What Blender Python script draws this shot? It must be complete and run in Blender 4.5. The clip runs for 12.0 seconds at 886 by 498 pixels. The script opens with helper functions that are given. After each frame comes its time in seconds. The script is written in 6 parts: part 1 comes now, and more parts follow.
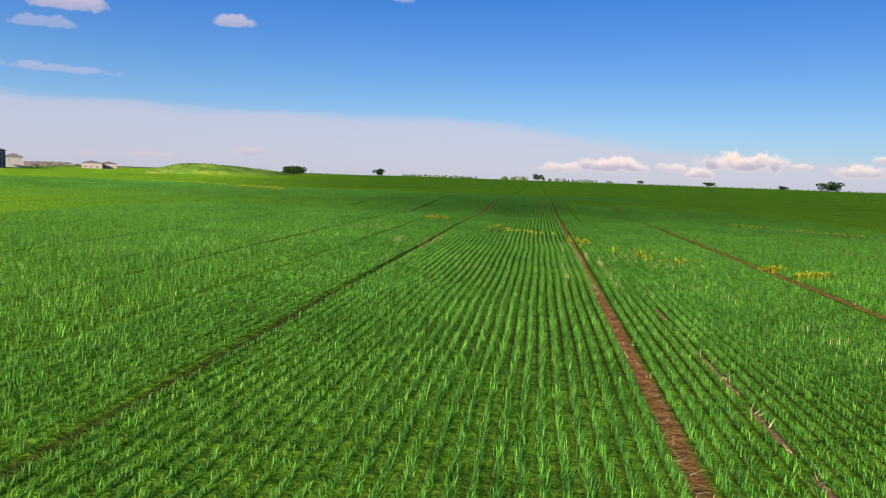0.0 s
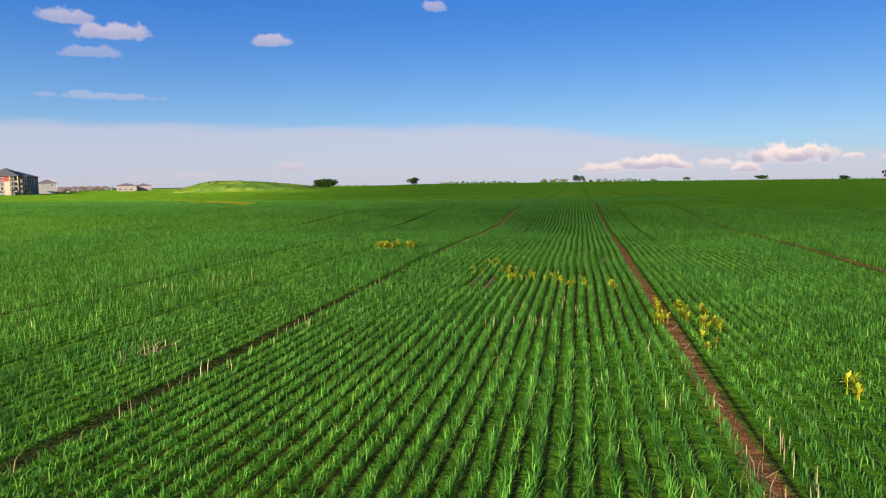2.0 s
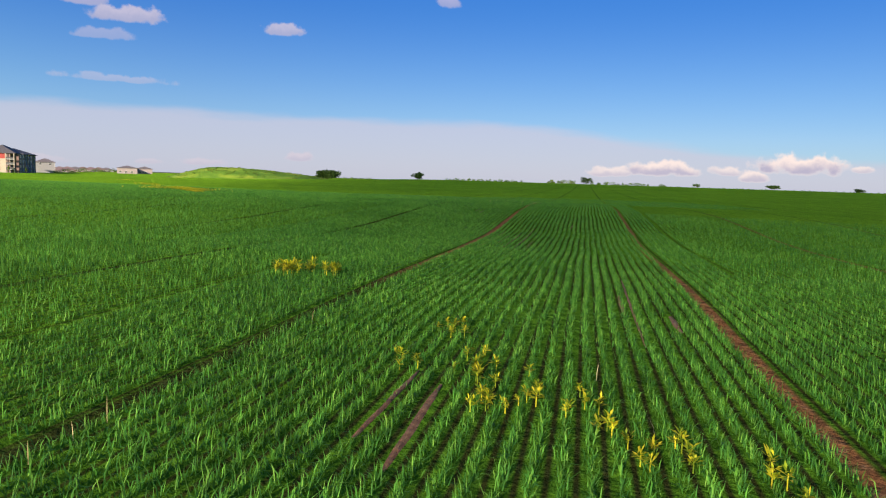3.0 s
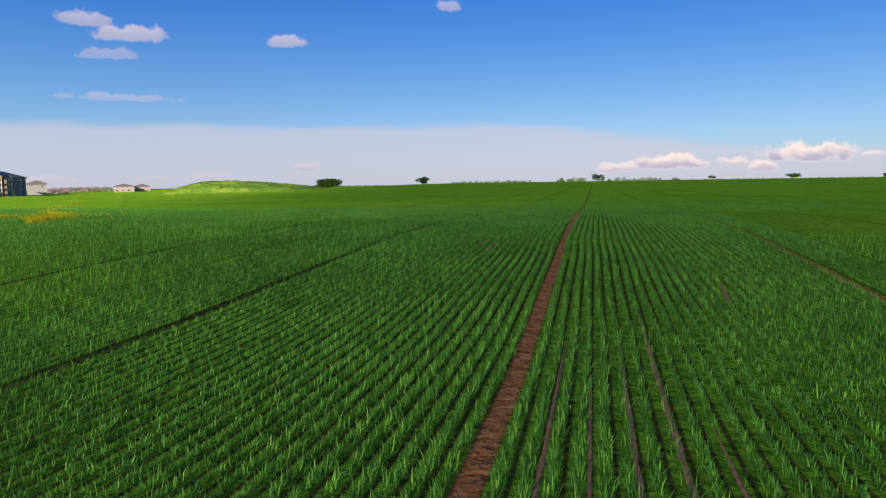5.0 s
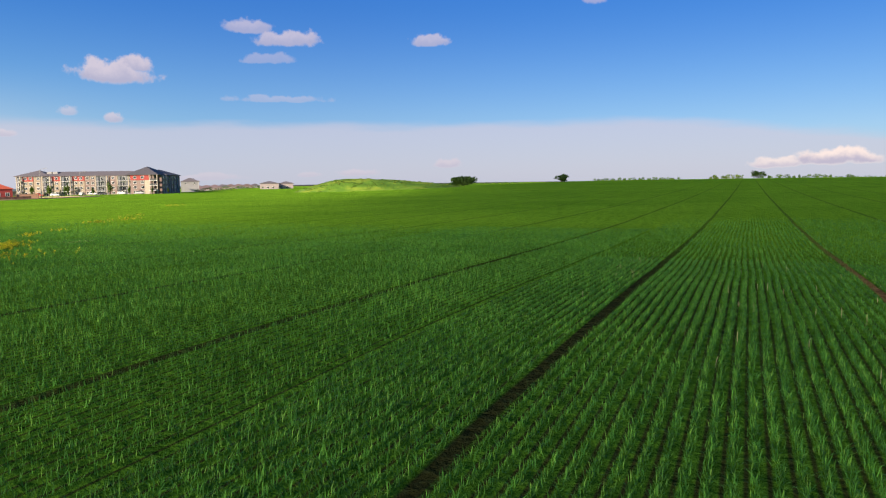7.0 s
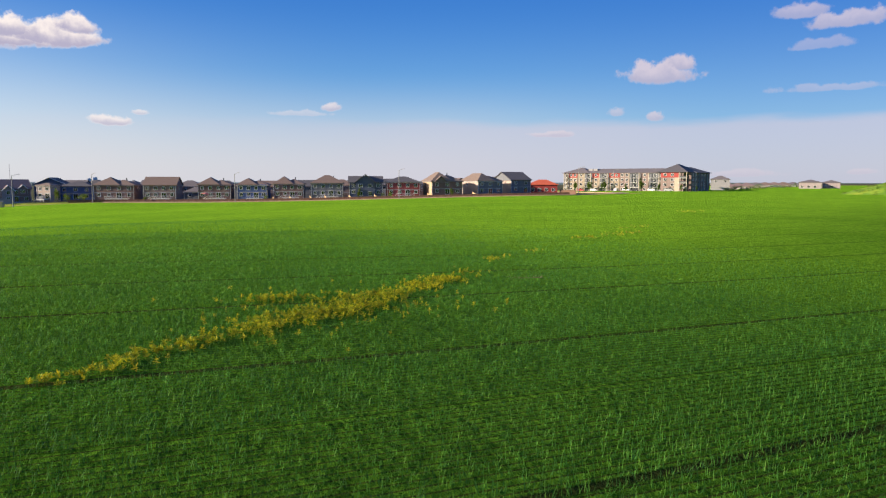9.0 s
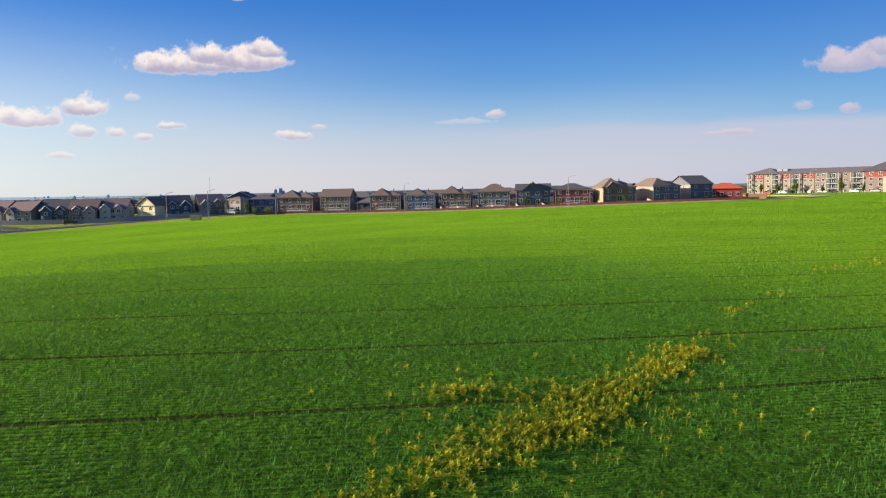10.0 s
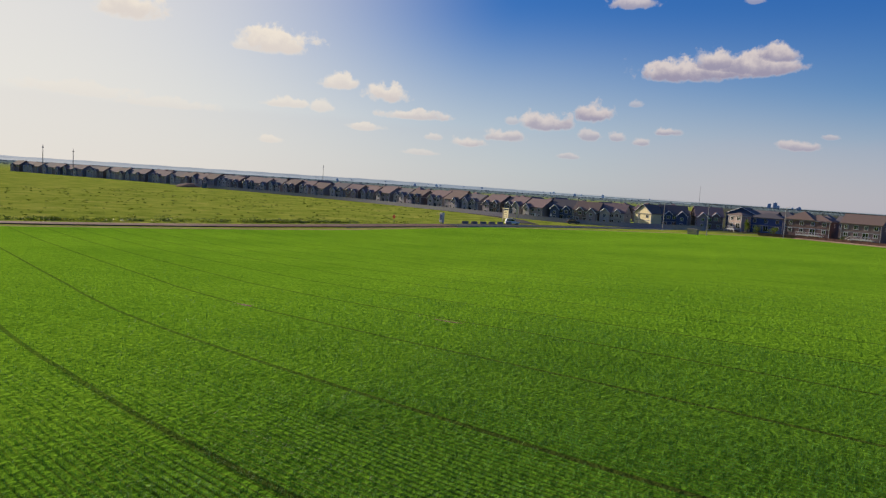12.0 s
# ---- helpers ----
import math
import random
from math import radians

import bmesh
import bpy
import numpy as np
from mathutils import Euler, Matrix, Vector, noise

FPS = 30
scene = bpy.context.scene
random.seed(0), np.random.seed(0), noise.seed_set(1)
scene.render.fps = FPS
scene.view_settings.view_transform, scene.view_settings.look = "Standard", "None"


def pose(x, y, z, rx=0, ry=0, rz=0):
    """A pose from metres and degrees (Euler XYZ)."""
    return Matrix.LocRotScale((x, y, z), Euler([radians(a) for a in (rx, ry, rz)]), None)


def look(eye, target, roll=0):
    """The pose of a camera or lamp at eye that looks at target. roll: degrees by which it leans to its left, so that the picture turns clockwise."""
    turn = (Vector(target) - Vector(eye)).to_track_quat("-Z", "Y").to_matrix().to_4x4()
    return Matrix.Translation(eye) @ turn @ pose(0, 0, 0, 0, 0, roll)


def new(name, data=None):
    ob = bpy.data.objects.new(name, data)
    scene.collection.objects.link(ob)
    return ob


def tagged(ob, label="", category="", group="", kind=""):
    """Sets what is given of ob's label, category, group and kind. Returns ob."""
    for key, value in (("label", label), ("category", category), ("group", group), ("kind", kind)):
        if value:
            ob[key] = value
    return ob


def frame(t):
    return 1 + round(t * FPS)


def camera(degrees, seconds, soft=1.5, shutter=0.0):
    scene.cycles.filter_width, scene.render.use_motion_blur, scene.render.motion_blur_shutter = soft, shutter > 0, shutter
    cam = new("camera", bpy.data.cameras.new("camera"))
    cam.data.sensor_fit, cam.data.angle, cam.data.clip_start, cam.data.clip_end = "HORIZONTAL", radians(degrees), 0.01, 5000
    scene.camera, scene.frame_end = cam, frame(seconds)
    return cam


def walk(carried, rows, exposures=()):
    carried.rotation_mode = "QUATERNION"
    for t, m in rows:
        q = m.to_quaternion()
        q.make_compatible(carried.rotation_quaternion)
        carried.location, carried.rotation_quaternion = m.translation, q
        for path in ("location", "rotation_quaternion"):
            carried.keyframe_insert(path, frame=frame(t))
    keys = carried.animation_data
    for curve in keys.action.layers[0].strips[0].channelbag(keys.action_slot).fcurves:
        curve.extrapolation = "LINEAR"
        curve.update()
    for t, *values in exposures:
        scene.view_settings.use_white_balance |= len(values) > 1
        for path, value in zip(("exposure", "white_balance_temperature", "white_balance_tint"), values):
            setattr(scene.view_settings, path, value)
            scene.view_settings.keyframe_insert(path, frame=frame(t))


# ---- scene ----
LENS = 65.0
PATH = [  # seconds, place, yaw, pitch, roll
    (0.0, 1.800, 13.680, 2.567, 0.013, -5.893, 2.095),
    (0.5, 2.620, 18.004, 2.542, 3.954, -5.745, 0.421),
    (1.0, 3.290, 22.403, 2.464, 5.461, -5.544, -0.298),
    (1.5, 3.880, 27.122, 2.334, 4.967, -5.437, -0.531),
    (2.0, 4.370, 31.852, 2.182, 3.542, -5.341, -0.661),
    (2.5, 4.719, 36.495, 2.089, 3.110, -5.406, 0.151),
    (3.0, 4.966, 41.306, 1.960, 3.857, -5.627, 1.826),
    (3.2, 5.010, 43.250, 1.861, 4.161, -5.666, 2.295),
    (4.8, 4.850, 58.697, 2.020, 4.298, -5.394, -1.391),
    (5.0, 4.710, 60.649, 2.080, 4.745, -5.346, -0.822),
    (5.5, 4.560, 65.237, 2.280, 5.536, -5.536, 0.874),
    (6.0, 4.371, 70.065, 2.520, 6.506, -5.742, 1.262),
    (6.5, 3.980, 74.545, 2.890, 9.508, -5.596, -0.013),
    (6.7, 3.710, 76.483, 2.990, 11.659, -5.505, -0.482),
    (8.3, 1.560, 86.900, 3.490, 44.060, -5.900, 1.150),
    (8.5, 0.476, 87.824, 3.670, 48.209, -5.743, 1.465),
    (9.0, -2.496, 89.742, 4.099, 57.780, -5.571, 0.112),
    (9.5, -5.610, 90.841, 4.564, 64.848, -5.249, -0.790),
    (10.0, -8.540, 91.236, 5.052, 71.265, -5.022, -1.129),
    (10.5, -11.660, 91.041, 5.516, 79.123, -4.887, -1.400),
    (11.0, -14.976, 90.210, 5.907, 89.215, -4.798, -0.688),
    (11.5, -18.074, 88.808, 6.281, 100.177, -4.942, 1.558),
    (12.0, -20.720, 86.726, 6.663, 109.346, -5.341, 3.718),
]


def heading(x, y, z, yaw, pitch, roll):
    """A pose from a place, the yaw to the left of +y, the pitch up and the lean, in degrees."""
    a, b = radians(yaw), radians(pitch)
    ahead = Vector((-math.sin(a) * math.cos(b), math.cos(a) * math.cos(b), math.sin(b)))
    eye = Vector((x, y, z))
    return look(eye, eye + ahead, roll)


cam = camera(LENS, 12.0, soft=1.2)
walk(cam, [(t, heading(*row)) for t, *row in PATH], exposures=[(0.0, 1.0, 6500, 10), (9.5, 1.0, 6500, 10), (10.5, 0.9, 6500, 11), (11.0, 0.8, 6500, 11), (12.0, 0.42, 6450, 12)])

# ---- the lie of the land ----
ROW_YAW = radians(-7.557)        # the drill rows run along this heading
ROW_C, ROW_S = math.cos(ROW_YAW), math.sin(ROW_YAW)
# bare wheel lanes across the rows, in metres: those beside the flight, then even ones on both sides
LANES = [1.44, -4.15, -9.5, -15.0, -20.8, -27.7, -34.2, -39.4, -45.0, -51.5, -57.2, -62.5] + [-62.5 - 5.9 * k for k in range(1, 16)] + [1.44 + 5.66 * k for k in range(1, 14)]


def across(x, y):
    return x * ROW_C + y * ROW_S


def along(x, y):
    return -x * ROW_S + y * ROW_C


def from_rows(u, v):
    return u * ROW_C - v * ROW_S, u * ROW_S + v * ROW_C


def step01(a, b, x):
    q = np.clip((x - a) / (b - a), 0, 1)
    return q * q * (3 - 2 * q)


def swell(x, y, cx, cy, sx, sy):
    return np.exp(-((x - cx) / sx) ** 2 - ((y - cy) / sy) ** 2)


def land(x, y):
    """The height of the ground: a slight dip, a low rise, and a fall towards the road and the houses."""
    x, y = np.asarray(x, float), np.asarray(y, float)
    z = 0.05 - 0.28 * swell(x, y, 8, 68, 24, 9) + 0.35 * swell(x, y, -20, 88, 70, 22) + 0.12 * swell(x, y, 4, 91, 16, 14)
    z = z + 2.5 * step01(130, 520, y) * step01(-140, -30, x) - 1.5 * swell(x, y, -230, 430, 150, 140)
    z = z + 0.8 * swell(x, y, -58, 92, 30, 30)
    away = -0.8 * x - 0.6 * y
    fall = 5.4 - 2.0 * step01(45, 120, y) * step01(120, 200, -x)
    z = z - fall * step01(-40, 125, away) * step01(-5, 55, -x)
    return z - 1.5 * step01(900, 2500, np.hypot(x, y))


def row_bend(u, v):
    """How far the drill rows swing aside towards the road end of the field."""
    q = np.clip(95 - v, 0, 52)
    return (0.0044 * q ** 2 + 0.055 * q + 0.46 * np.clip(43 - v, 0, 90)) * step01(15, 45, -u)

# ---- sky, clouds and sun ----
SUN_YAW, SUN_UP = 161.0, 17.3
sky_yaw = radians(SUN_YAW)
sun_way = Vector((-math.sin(sky_yaw) * math.cos(radians(SUN_UP)), math.cos(sky_yaw) * math.cos(radians(SUN_UP)), math.sin(radians(SUN_UP))))
sun_lamp = bpy.data.lights.new("sun", "SUN")
sun_lamp.energy, sun_lamp.angle, sun_lamp.color = 5.0, radians(0.53), (1.0, 0.86, 0.66)
sun = new("sun", sun_lamp)
sun.matrix_world = look((0, 0, 80), Vector((0, 0, 80)) - sun_way)

world = bpy.data.worlds.new("sky")
scene.world = world
world.use_nodes = True
wt = world.node_tree
wt.nodes.clear()


def wn(kind, **values):
    node = wt.nodes.new(kind)
    for key, value in values.items():
        if key.startswith("in_"):
            node.inputs[int(key[3:])].default_value = value
    return node


def wmath(op, a, b=None, c=None, clamp=False):
    node = wt.nodes.new("ShaderNodeMath")
    node.operation, node.use_clamp = op, clamp
    for k, v in enumerate((a, b, c)):
        if v is None:
            continue
        if isinstance(v, (int, float)):
            node.inputs[k].default_value = v
        else:
            wt.links.new(v, node.inputs[k])
    return node.outputs[0]


def wmix(fac, a, b, blend="MIX"):
    node = wt.nodes.new("ShaderNodeMix")
    node.data_type, node.blend_type = "RGBA", blend
    for k, v in ((0, fac), (6, a), (7, b)):
        if isinstance(v, (int, float)):
            node.inputs[k].default_value = v
        elif isinstance(v, tuple):
            node.inputs[k].default_value = (*v, 1)
        else:
            wt.links.new(v, node.inputs[k])
    return node.outputs[2]


def wramp(a, b, x):
    node = wt.nodes.new("ShaderNodeMapRange")
    node.interpolation_type = "SMOOTHSTEP"
    node.inputs[1].default_value, node.inputs[2].default_value = a, b
    wt.links.new(x, node.inputs[0])
    return node.outputs[0]


air = wt.nodes.new("ShaderNodeTexSky")
air.sky_type, air.sun_disc = "NISHITA", False
air.sun_elevation, air.sun_rotation = radians(SUN_UP), radians(-SUN_YAW)
air.altitude, air.air_density, air.dust_density, air.ozone_density = 600, 1.0, 0.6, 2.5
place = wt.nodes.new("ShaderNodeTexCoord")
split = wt.nodes.new("ShaderNodeSeparateXYZ")
wt.links.new(place.outputs["Generated"], split.inputs[0])
sx, sy, sz = split.outputs
azim = wmath("MULTIPLY", wmath("ARCTAN2", wmath("MULTIPLY", sx, -1.0), sy), 57.29578)   # degrees to the left of +y
elev = wmath("MULTIPLY", wmath("ARCSINE", sz), 57.29578)
tone = wt.nodes.new("ShaderNodeHueSaturation")
tone.inputs["Saturation"].default_value = 1.4
wt.links.new(air.outputs[0], tone.inputs["Color"])
blue = wmix(1.0, tone.outputs[0], (1.0, 0.93, 1.13), "MULTIPLY")

# deeper blue overhead, paler towards the horizon
deep = wmix(wramp(0.5, 15.0, elev), (2.6, 5.2, 8.3), (0.5, 2.0, 7.2))
blue = wmix(0.5, blue, deep)

# a clearer, lighter blue towards the west
west = wmath("MULTIPLY", wramp(22.0, 62.0, azim), wramp(24.0, 10.0, elev))
blue = wmix(west, blue, wmix(1.0, blue, (1.12, 1.2, 1.12), "MULTIPLY"))

# thin stratus low over the horizon, with a soft upper edge
wob = wt.nodes.new("ShaderNodeTexNoise")
wob.inputs["Scale"].default_value, wob.inputs["Detail"].default_value = 9.0, 5.0
squash = wt.nodes.new("ShaderNodeMapping")
squash.inputs["Scale"].default_value = (1, 1, 5)
wt.links.new(place.outputs["Generated"], squash.inputs[0])
wt.links.new(squash.outputs[0], wob.inputs["Vector"])
edge = wmath("ADD", elev, wmath("MULTIPLY_ADD", wob.outputs[0], 1.2, -0.6))
top = wmath("SUBTRACT", 4.6, wmath("MULTIPLY", wramp(2.0, -28.0, azim), 2.6))
band = wmath("MULTIPLY", wmath("SUBTRACT", 1.0, wramp(-0.5, 0.5, wmath("SUBTRACT", edge, top))), wmath("SUBTRACT", 1.0, wmath("MULTIPLY", wramp(42.0, 85.0, azim), 0.85)))
band = wmath("MULTIPLY", band, wramp(-75.0, -40.0, azim))
veil = wmath("MULTIPLY", wramp(15.0, 0.0, elev), wramp(62.0, 122.0, azim))
near_sun = wt.nodes.new("ShaderNodeVectorMath")
near_sun.operation = "DOT_PRODUCT"
near_sun.inputs[1].default_value = sun_way
wt.links.new(place.outputs["Generated"], near_sun.inputs[0])
glare = wramp(0.58, 0.97, near_sun.outputs["Value"])
pale = wmix(wmath("MULTIPLY", veil, 0.75), blue, (10.2, 10.0, 9.4))
pale = wmix(wmath("MULTIPLY", glare, 0.85), pale, (12.2, 11.7, 10.4))
murk = wmath("MULTIPLY", wramp(9.0, 0.0, elev), wmath("MULTIPLY", wramp(34.0, 62.0, azim), wramp(104.0, 84.0, azim)))
pale = wmix(wmath("MULTIPLY", murk, 0.62), pale, (8.0, 7.2, 7.4))
hazy = wmix(wmath("MULTIPLY", band, 0.66), pale, (6.2, 5.9, 7.0))

# cumulus clouds: heading, height above the horizon, half width, half height in degrees, thickness
CLOUDS_NORTH = [
    (31.1, 11.9, 1.8, 0.7, 0.6), (28.2, 11.1, 2.6, 0.8, 0.7), (30.0, 9.6, 2.2, 0.5, 0.35), (17.0, 11.1, 1.7, 0.65, 0.65), (29.2, 6.6, 4.0, 0.38, 0.35),
    (4.0, 13.8, 1.1, 0.6, 0.5), (40.9, 8.1, 3.1, 1.1, 0.85), (39.3, 8.8, 1.2, 0.7, 0.85), (44.0, 5.4, 0.8, 0.5, 0.5), (41.2, 4.9, 0.7, 0.5, 0.7), (49.0, 3.7, 2.0, 0.32, 0.6),
]
CLOUDS_LOW = [
    (-13.5, 1.3, 3.2, 0.75, 0.9), (-23.3, 1.8, 3.0, 1.1, 0.95), (-19.9, 0.9, 1.2, 0.6, 0.8), (-9.6, 1.0, 2.0, 0.5, 0.7), (-18.2, 1.3, 1.4, 0.5, 0.7), (-30.5, 1.3, 1.6, 0.65, 0.8),
    (-26.9, 1.6, 0.9, 0.35, 0.7), (-32.0, 2.2, 0.8, 0.45, 0.7), (15.7, 1.4, 1.2, 0.45, 0.6), (22.9, 0.8, 1.7, 0.4, 0.5), (27.0, 0.7, 1.2, 0.3, 0.4), (35.0, 0.6, 3.0, 0.4, 0.4),
]
CLOUDS_WEST = [
    (91.6, 9.5, 3.5, 1.15, 1.0), (89.1, 10.3, 1.7, 1.1, 1.0), (88.5, 9.6, 3.0, 0.85, 1.0), (86.2, 10.0, 2.9, 1.25, 1.0), (85.0, 10.8, 1.3, 0.85, 1.0), (66.7, 5.8, 0.8, 0.45, 0.75), (69.0, 5.3, 2.6, 0.3, 0.35),
    (86.9, 14.6, 0.8, 0.4, 0.5), (95.7, 14.5, 2.0, 0.65, 0.85), (83.1, 4.3, 1.4, 0.5, 0.8), (81.0, 5.0, 0.7, 0.25, 0.6), (101.8, 5.3, 2.3, 0.95, 0.9), (97.9, 6.2, 1.8, 1.0, 0.95),
]
CLOUDS_SMALL = [
    (98.1, 4.5, 1.1, 0.65, 0.75), (96.0, 4.5, 0.7, 0.5, 0.7), (94.2, 4.2, 0.8, 0.45, 0.75), (92.3, 5.1, 1.1, 0.5, 0.8), (94.8, 7.1, 0.6, 0.35, 0.5), (99.7, 2.8, 1.0, 0.3, 0.6),
    (107.8, 3.4, 1.4, 0.6, 0.8), (105.0, 4.1, 1.9, 0.65, 0.8), (104.5, 5.4, 0.7, 0.55, 0.55), (110.7, 3.7, 0.8, 0.4, 0.6), (111.7, 2.4, 1.6, 0.3, 0.5), (116.3, 4.1, 1.5, 0.4, 0.7),
]
CLOUDS_SOUTH = [
    (112.3, 5.3, 2.9, 0.55, 0.8), (114.6, 6.8, 1.7, 1.05, 0.9), (118.6, 7.4, 1.7, 0.8, 0.85), (122.5, 5.5, 2.1, 0.55, 0.7), (119.9, 5.4, 1.1, 0.65, 0.65), (123.3, 10.0, 2.9, 1.35, 0.95),
    (125.5, 9.6, 1.6, 0.7, 0.7), (134.1, 11.2, 2.6, 1.5, 0.9), (123.6, 2.6, 1.1, 0.45, 0.6), (131.0, 4.6, 4.0, 0.5, 0.35), (137.0, 5.0, 4.0, 0.7, 0.35),
]
CLOUDS = CLOUDS_NORTH + CLOUDS_LOW + CLOUDS_WEST + CLOUDS_SMALL + CLOUDS_SOUTH
puff = wt.nodes.new("ShaderNodeTexNoise")
puff.inputs["Scale"].default_value, puff.inputs["Detail"].default_value, puff.inputs["Roughness"].default_value = 44.0, 7.0, 0.58
wt.links.new(place.outputs["Generated"], puff.inputs["Vector"])
warp = wt.nodes.new("ShaderNodeSeparateColor")
wt.links.new(puff.outputs["Color"], warp.inputs[0])
sway_x = wmath("MULTIPLY_ADD", warp.outputs[0], 1.8, -0.9)
sway_y = wmath("MULTIPLY_ADD", warp.outputs[1], 2.4, -1.2)
ragged = wmath("MULTIPLY_ADD", warp.outputs[2], 1.6, -0.8)
cover = under = None
for heading_deg, height, half_w, half_h, thick in CLOUDS:
    dx = wmath("MULTIPLY_ADD", wmath("SUBTRACT", azim, heading_deg), 1.0 / half_w, sway_x)
    rise_at = wmath("MULTIPLY", wmath("SUBTRACT", elev, height), 1.0 / half_h)
    dy = wmath("MULTIPLY_ADD", sway_y, wmath("MULTIPLY_ADD", rise_at, 0.7, 0.55, True), rise_at)     # the base stays flat
    low = wmath("MAXIMUM", wmath("MULTIPLY", dy, -1.7), dy)     # flat bases, rounded tops
    far = wmath("SQRT", wmath("MULTIPLY_ADD", dx, dx, wmath("MULTIPLY", low, low)))
    body = wmath("MULTIPLY", wramp(1.12, 0.62, wmath("ADD", far, wmath("MULTIPLY", ragged, 0.6))), thick)
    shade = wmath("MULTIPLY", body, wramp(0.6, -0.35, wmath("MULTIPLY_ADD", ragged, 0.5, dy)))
    cover = body if cover is None else wmath("MAXIMUM", cover, body)
    under = shade if under is None else wmath("MAXIMUM", under, shade)
lit = wmix(wramp(35.0, 95.0, azim), (7.2, 6.2, 6.9), (9.8, 8.8, 8.4))
lit = wmix(wramp(96.0, 122.0, azim), lit, (12.6, 11.4, 9.6))
lit = wmix(wramp(2.0, -9.0, azim), lit, (10.2, 8.4, 7.7))
cloud_tint = wmix(wmath("MULTIPLY", under, wmath("SUBTRACT", 1.0, wmath("MULTIPLY", wramp(96.0, 120.0, azim), 0.72))), lit, (4.7, 4.4, 5.8))
whole = wmix(cover, hazy, cloud_tint)
ground_far = wmix(wramp(0.0, -0.8, elev), whole, (0.35, 0.42, 0.25))
back = wt.nodes.new("ShaderNodeBackground")
back.inputs["Strength"].default_value = 0.051
wt.links.new(ground_far, back.inputs[0])
out = wt.nodes.new("ShaderNodeOutputWorld")
wt.links.new(back.outputs[0], out.inputs[0])

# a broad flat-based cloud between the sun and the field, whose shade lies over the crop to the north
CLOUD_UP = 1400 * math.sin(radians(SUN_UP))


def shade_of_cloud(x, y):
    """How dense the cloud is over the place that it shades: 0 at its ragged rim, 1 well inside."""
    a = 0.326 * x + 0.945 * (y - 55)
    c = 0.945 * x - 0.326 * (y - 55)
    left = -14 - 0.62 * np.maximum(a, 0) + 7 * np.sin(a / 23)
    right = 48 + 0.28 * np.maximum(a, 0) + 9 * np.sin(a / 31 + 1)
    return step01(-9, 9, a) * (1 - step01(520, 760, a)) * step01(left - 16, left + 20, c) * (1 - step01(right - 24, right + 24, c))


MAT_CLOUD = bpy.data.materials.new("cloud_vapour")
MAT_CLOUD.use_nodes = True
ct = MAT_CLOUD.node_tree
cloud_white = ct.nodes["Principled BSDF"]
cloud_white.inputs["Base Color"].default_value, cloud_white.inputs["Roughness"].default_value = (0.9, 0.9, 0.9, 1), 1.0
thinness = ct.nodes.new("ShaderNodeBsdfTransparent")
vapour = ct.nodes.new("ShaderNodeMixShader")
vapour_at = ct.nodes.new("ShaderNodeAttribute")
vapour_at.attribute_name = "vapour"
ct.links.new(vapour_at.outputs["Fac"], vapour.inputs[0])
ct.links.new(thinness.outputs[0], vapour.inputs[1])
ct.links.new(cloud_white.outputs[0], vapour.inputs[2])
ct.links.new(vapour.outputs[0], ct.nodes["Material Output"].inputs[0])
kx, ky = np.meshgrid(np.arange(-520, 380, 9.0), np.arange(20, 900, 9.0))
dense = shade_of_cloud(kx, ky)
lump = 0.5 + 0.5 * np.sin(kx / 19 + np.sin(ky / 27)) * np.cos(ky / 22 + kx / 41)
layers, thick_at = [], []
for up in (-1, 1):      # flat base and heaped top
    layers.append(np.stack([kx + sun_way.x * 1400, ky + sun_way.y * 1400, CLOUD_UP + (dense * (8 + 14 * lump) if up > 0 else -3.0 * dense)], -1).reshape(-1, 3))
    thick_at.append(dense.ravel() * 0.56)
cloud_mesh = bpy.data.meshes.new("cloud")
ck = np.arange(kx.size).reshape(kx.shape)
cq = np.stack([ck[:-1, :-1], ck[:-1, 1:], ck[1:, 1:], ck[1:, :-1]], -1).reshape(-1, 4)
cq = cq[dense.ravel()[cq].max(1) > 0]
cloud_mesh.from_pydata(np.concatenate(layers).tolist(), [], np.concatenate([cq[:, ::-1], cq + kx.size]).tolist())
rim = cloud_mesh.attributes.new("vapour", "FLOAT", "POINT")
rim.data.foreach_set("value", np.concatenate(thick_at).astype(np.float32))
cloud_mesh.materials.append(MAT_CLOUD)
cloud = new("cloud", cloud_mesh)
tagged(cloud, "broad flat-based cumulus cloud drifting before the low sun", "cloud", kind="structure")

# ---- materials ----
def material(name, rough=0.8, metal=0.0):
    m = bpy.data.materials.new(name)
    m.use_nodes = True
    t = m.node_tree
    b = t.nodes["Principled BSDF"]
    b.inputs["Roughness"].default_value, b.inputs["Metallic"].default_value = rough, metal
    return m, t, b


def noise_node(t, scale, detail=4.0, coords="Object", stretch=None, rough=0.55):
    n = t.nodes.new("ShaderNodeTexNoise")
    n.inputs["Scale"].default_value, n.inputs["Detail"].default_value, n.inputs["Roughness"].default_value = scale, detail, rough
    c = t.nodes.new("ShaderNodeTexCoord")
    if stretch:
        mp = t.nodes.new("ShaderNodeMapping")
        mp.inputs["Scale"].default_value = stretch
        t.links.new(c.outputs[coords], mp.inputs[0])
        t.links.new(mp.outputs[0], n.inputs["Vector"])
    else:
        t.links.new(c.outputs[coords], n.inputs["Vector"])
    return n.outputs[0]


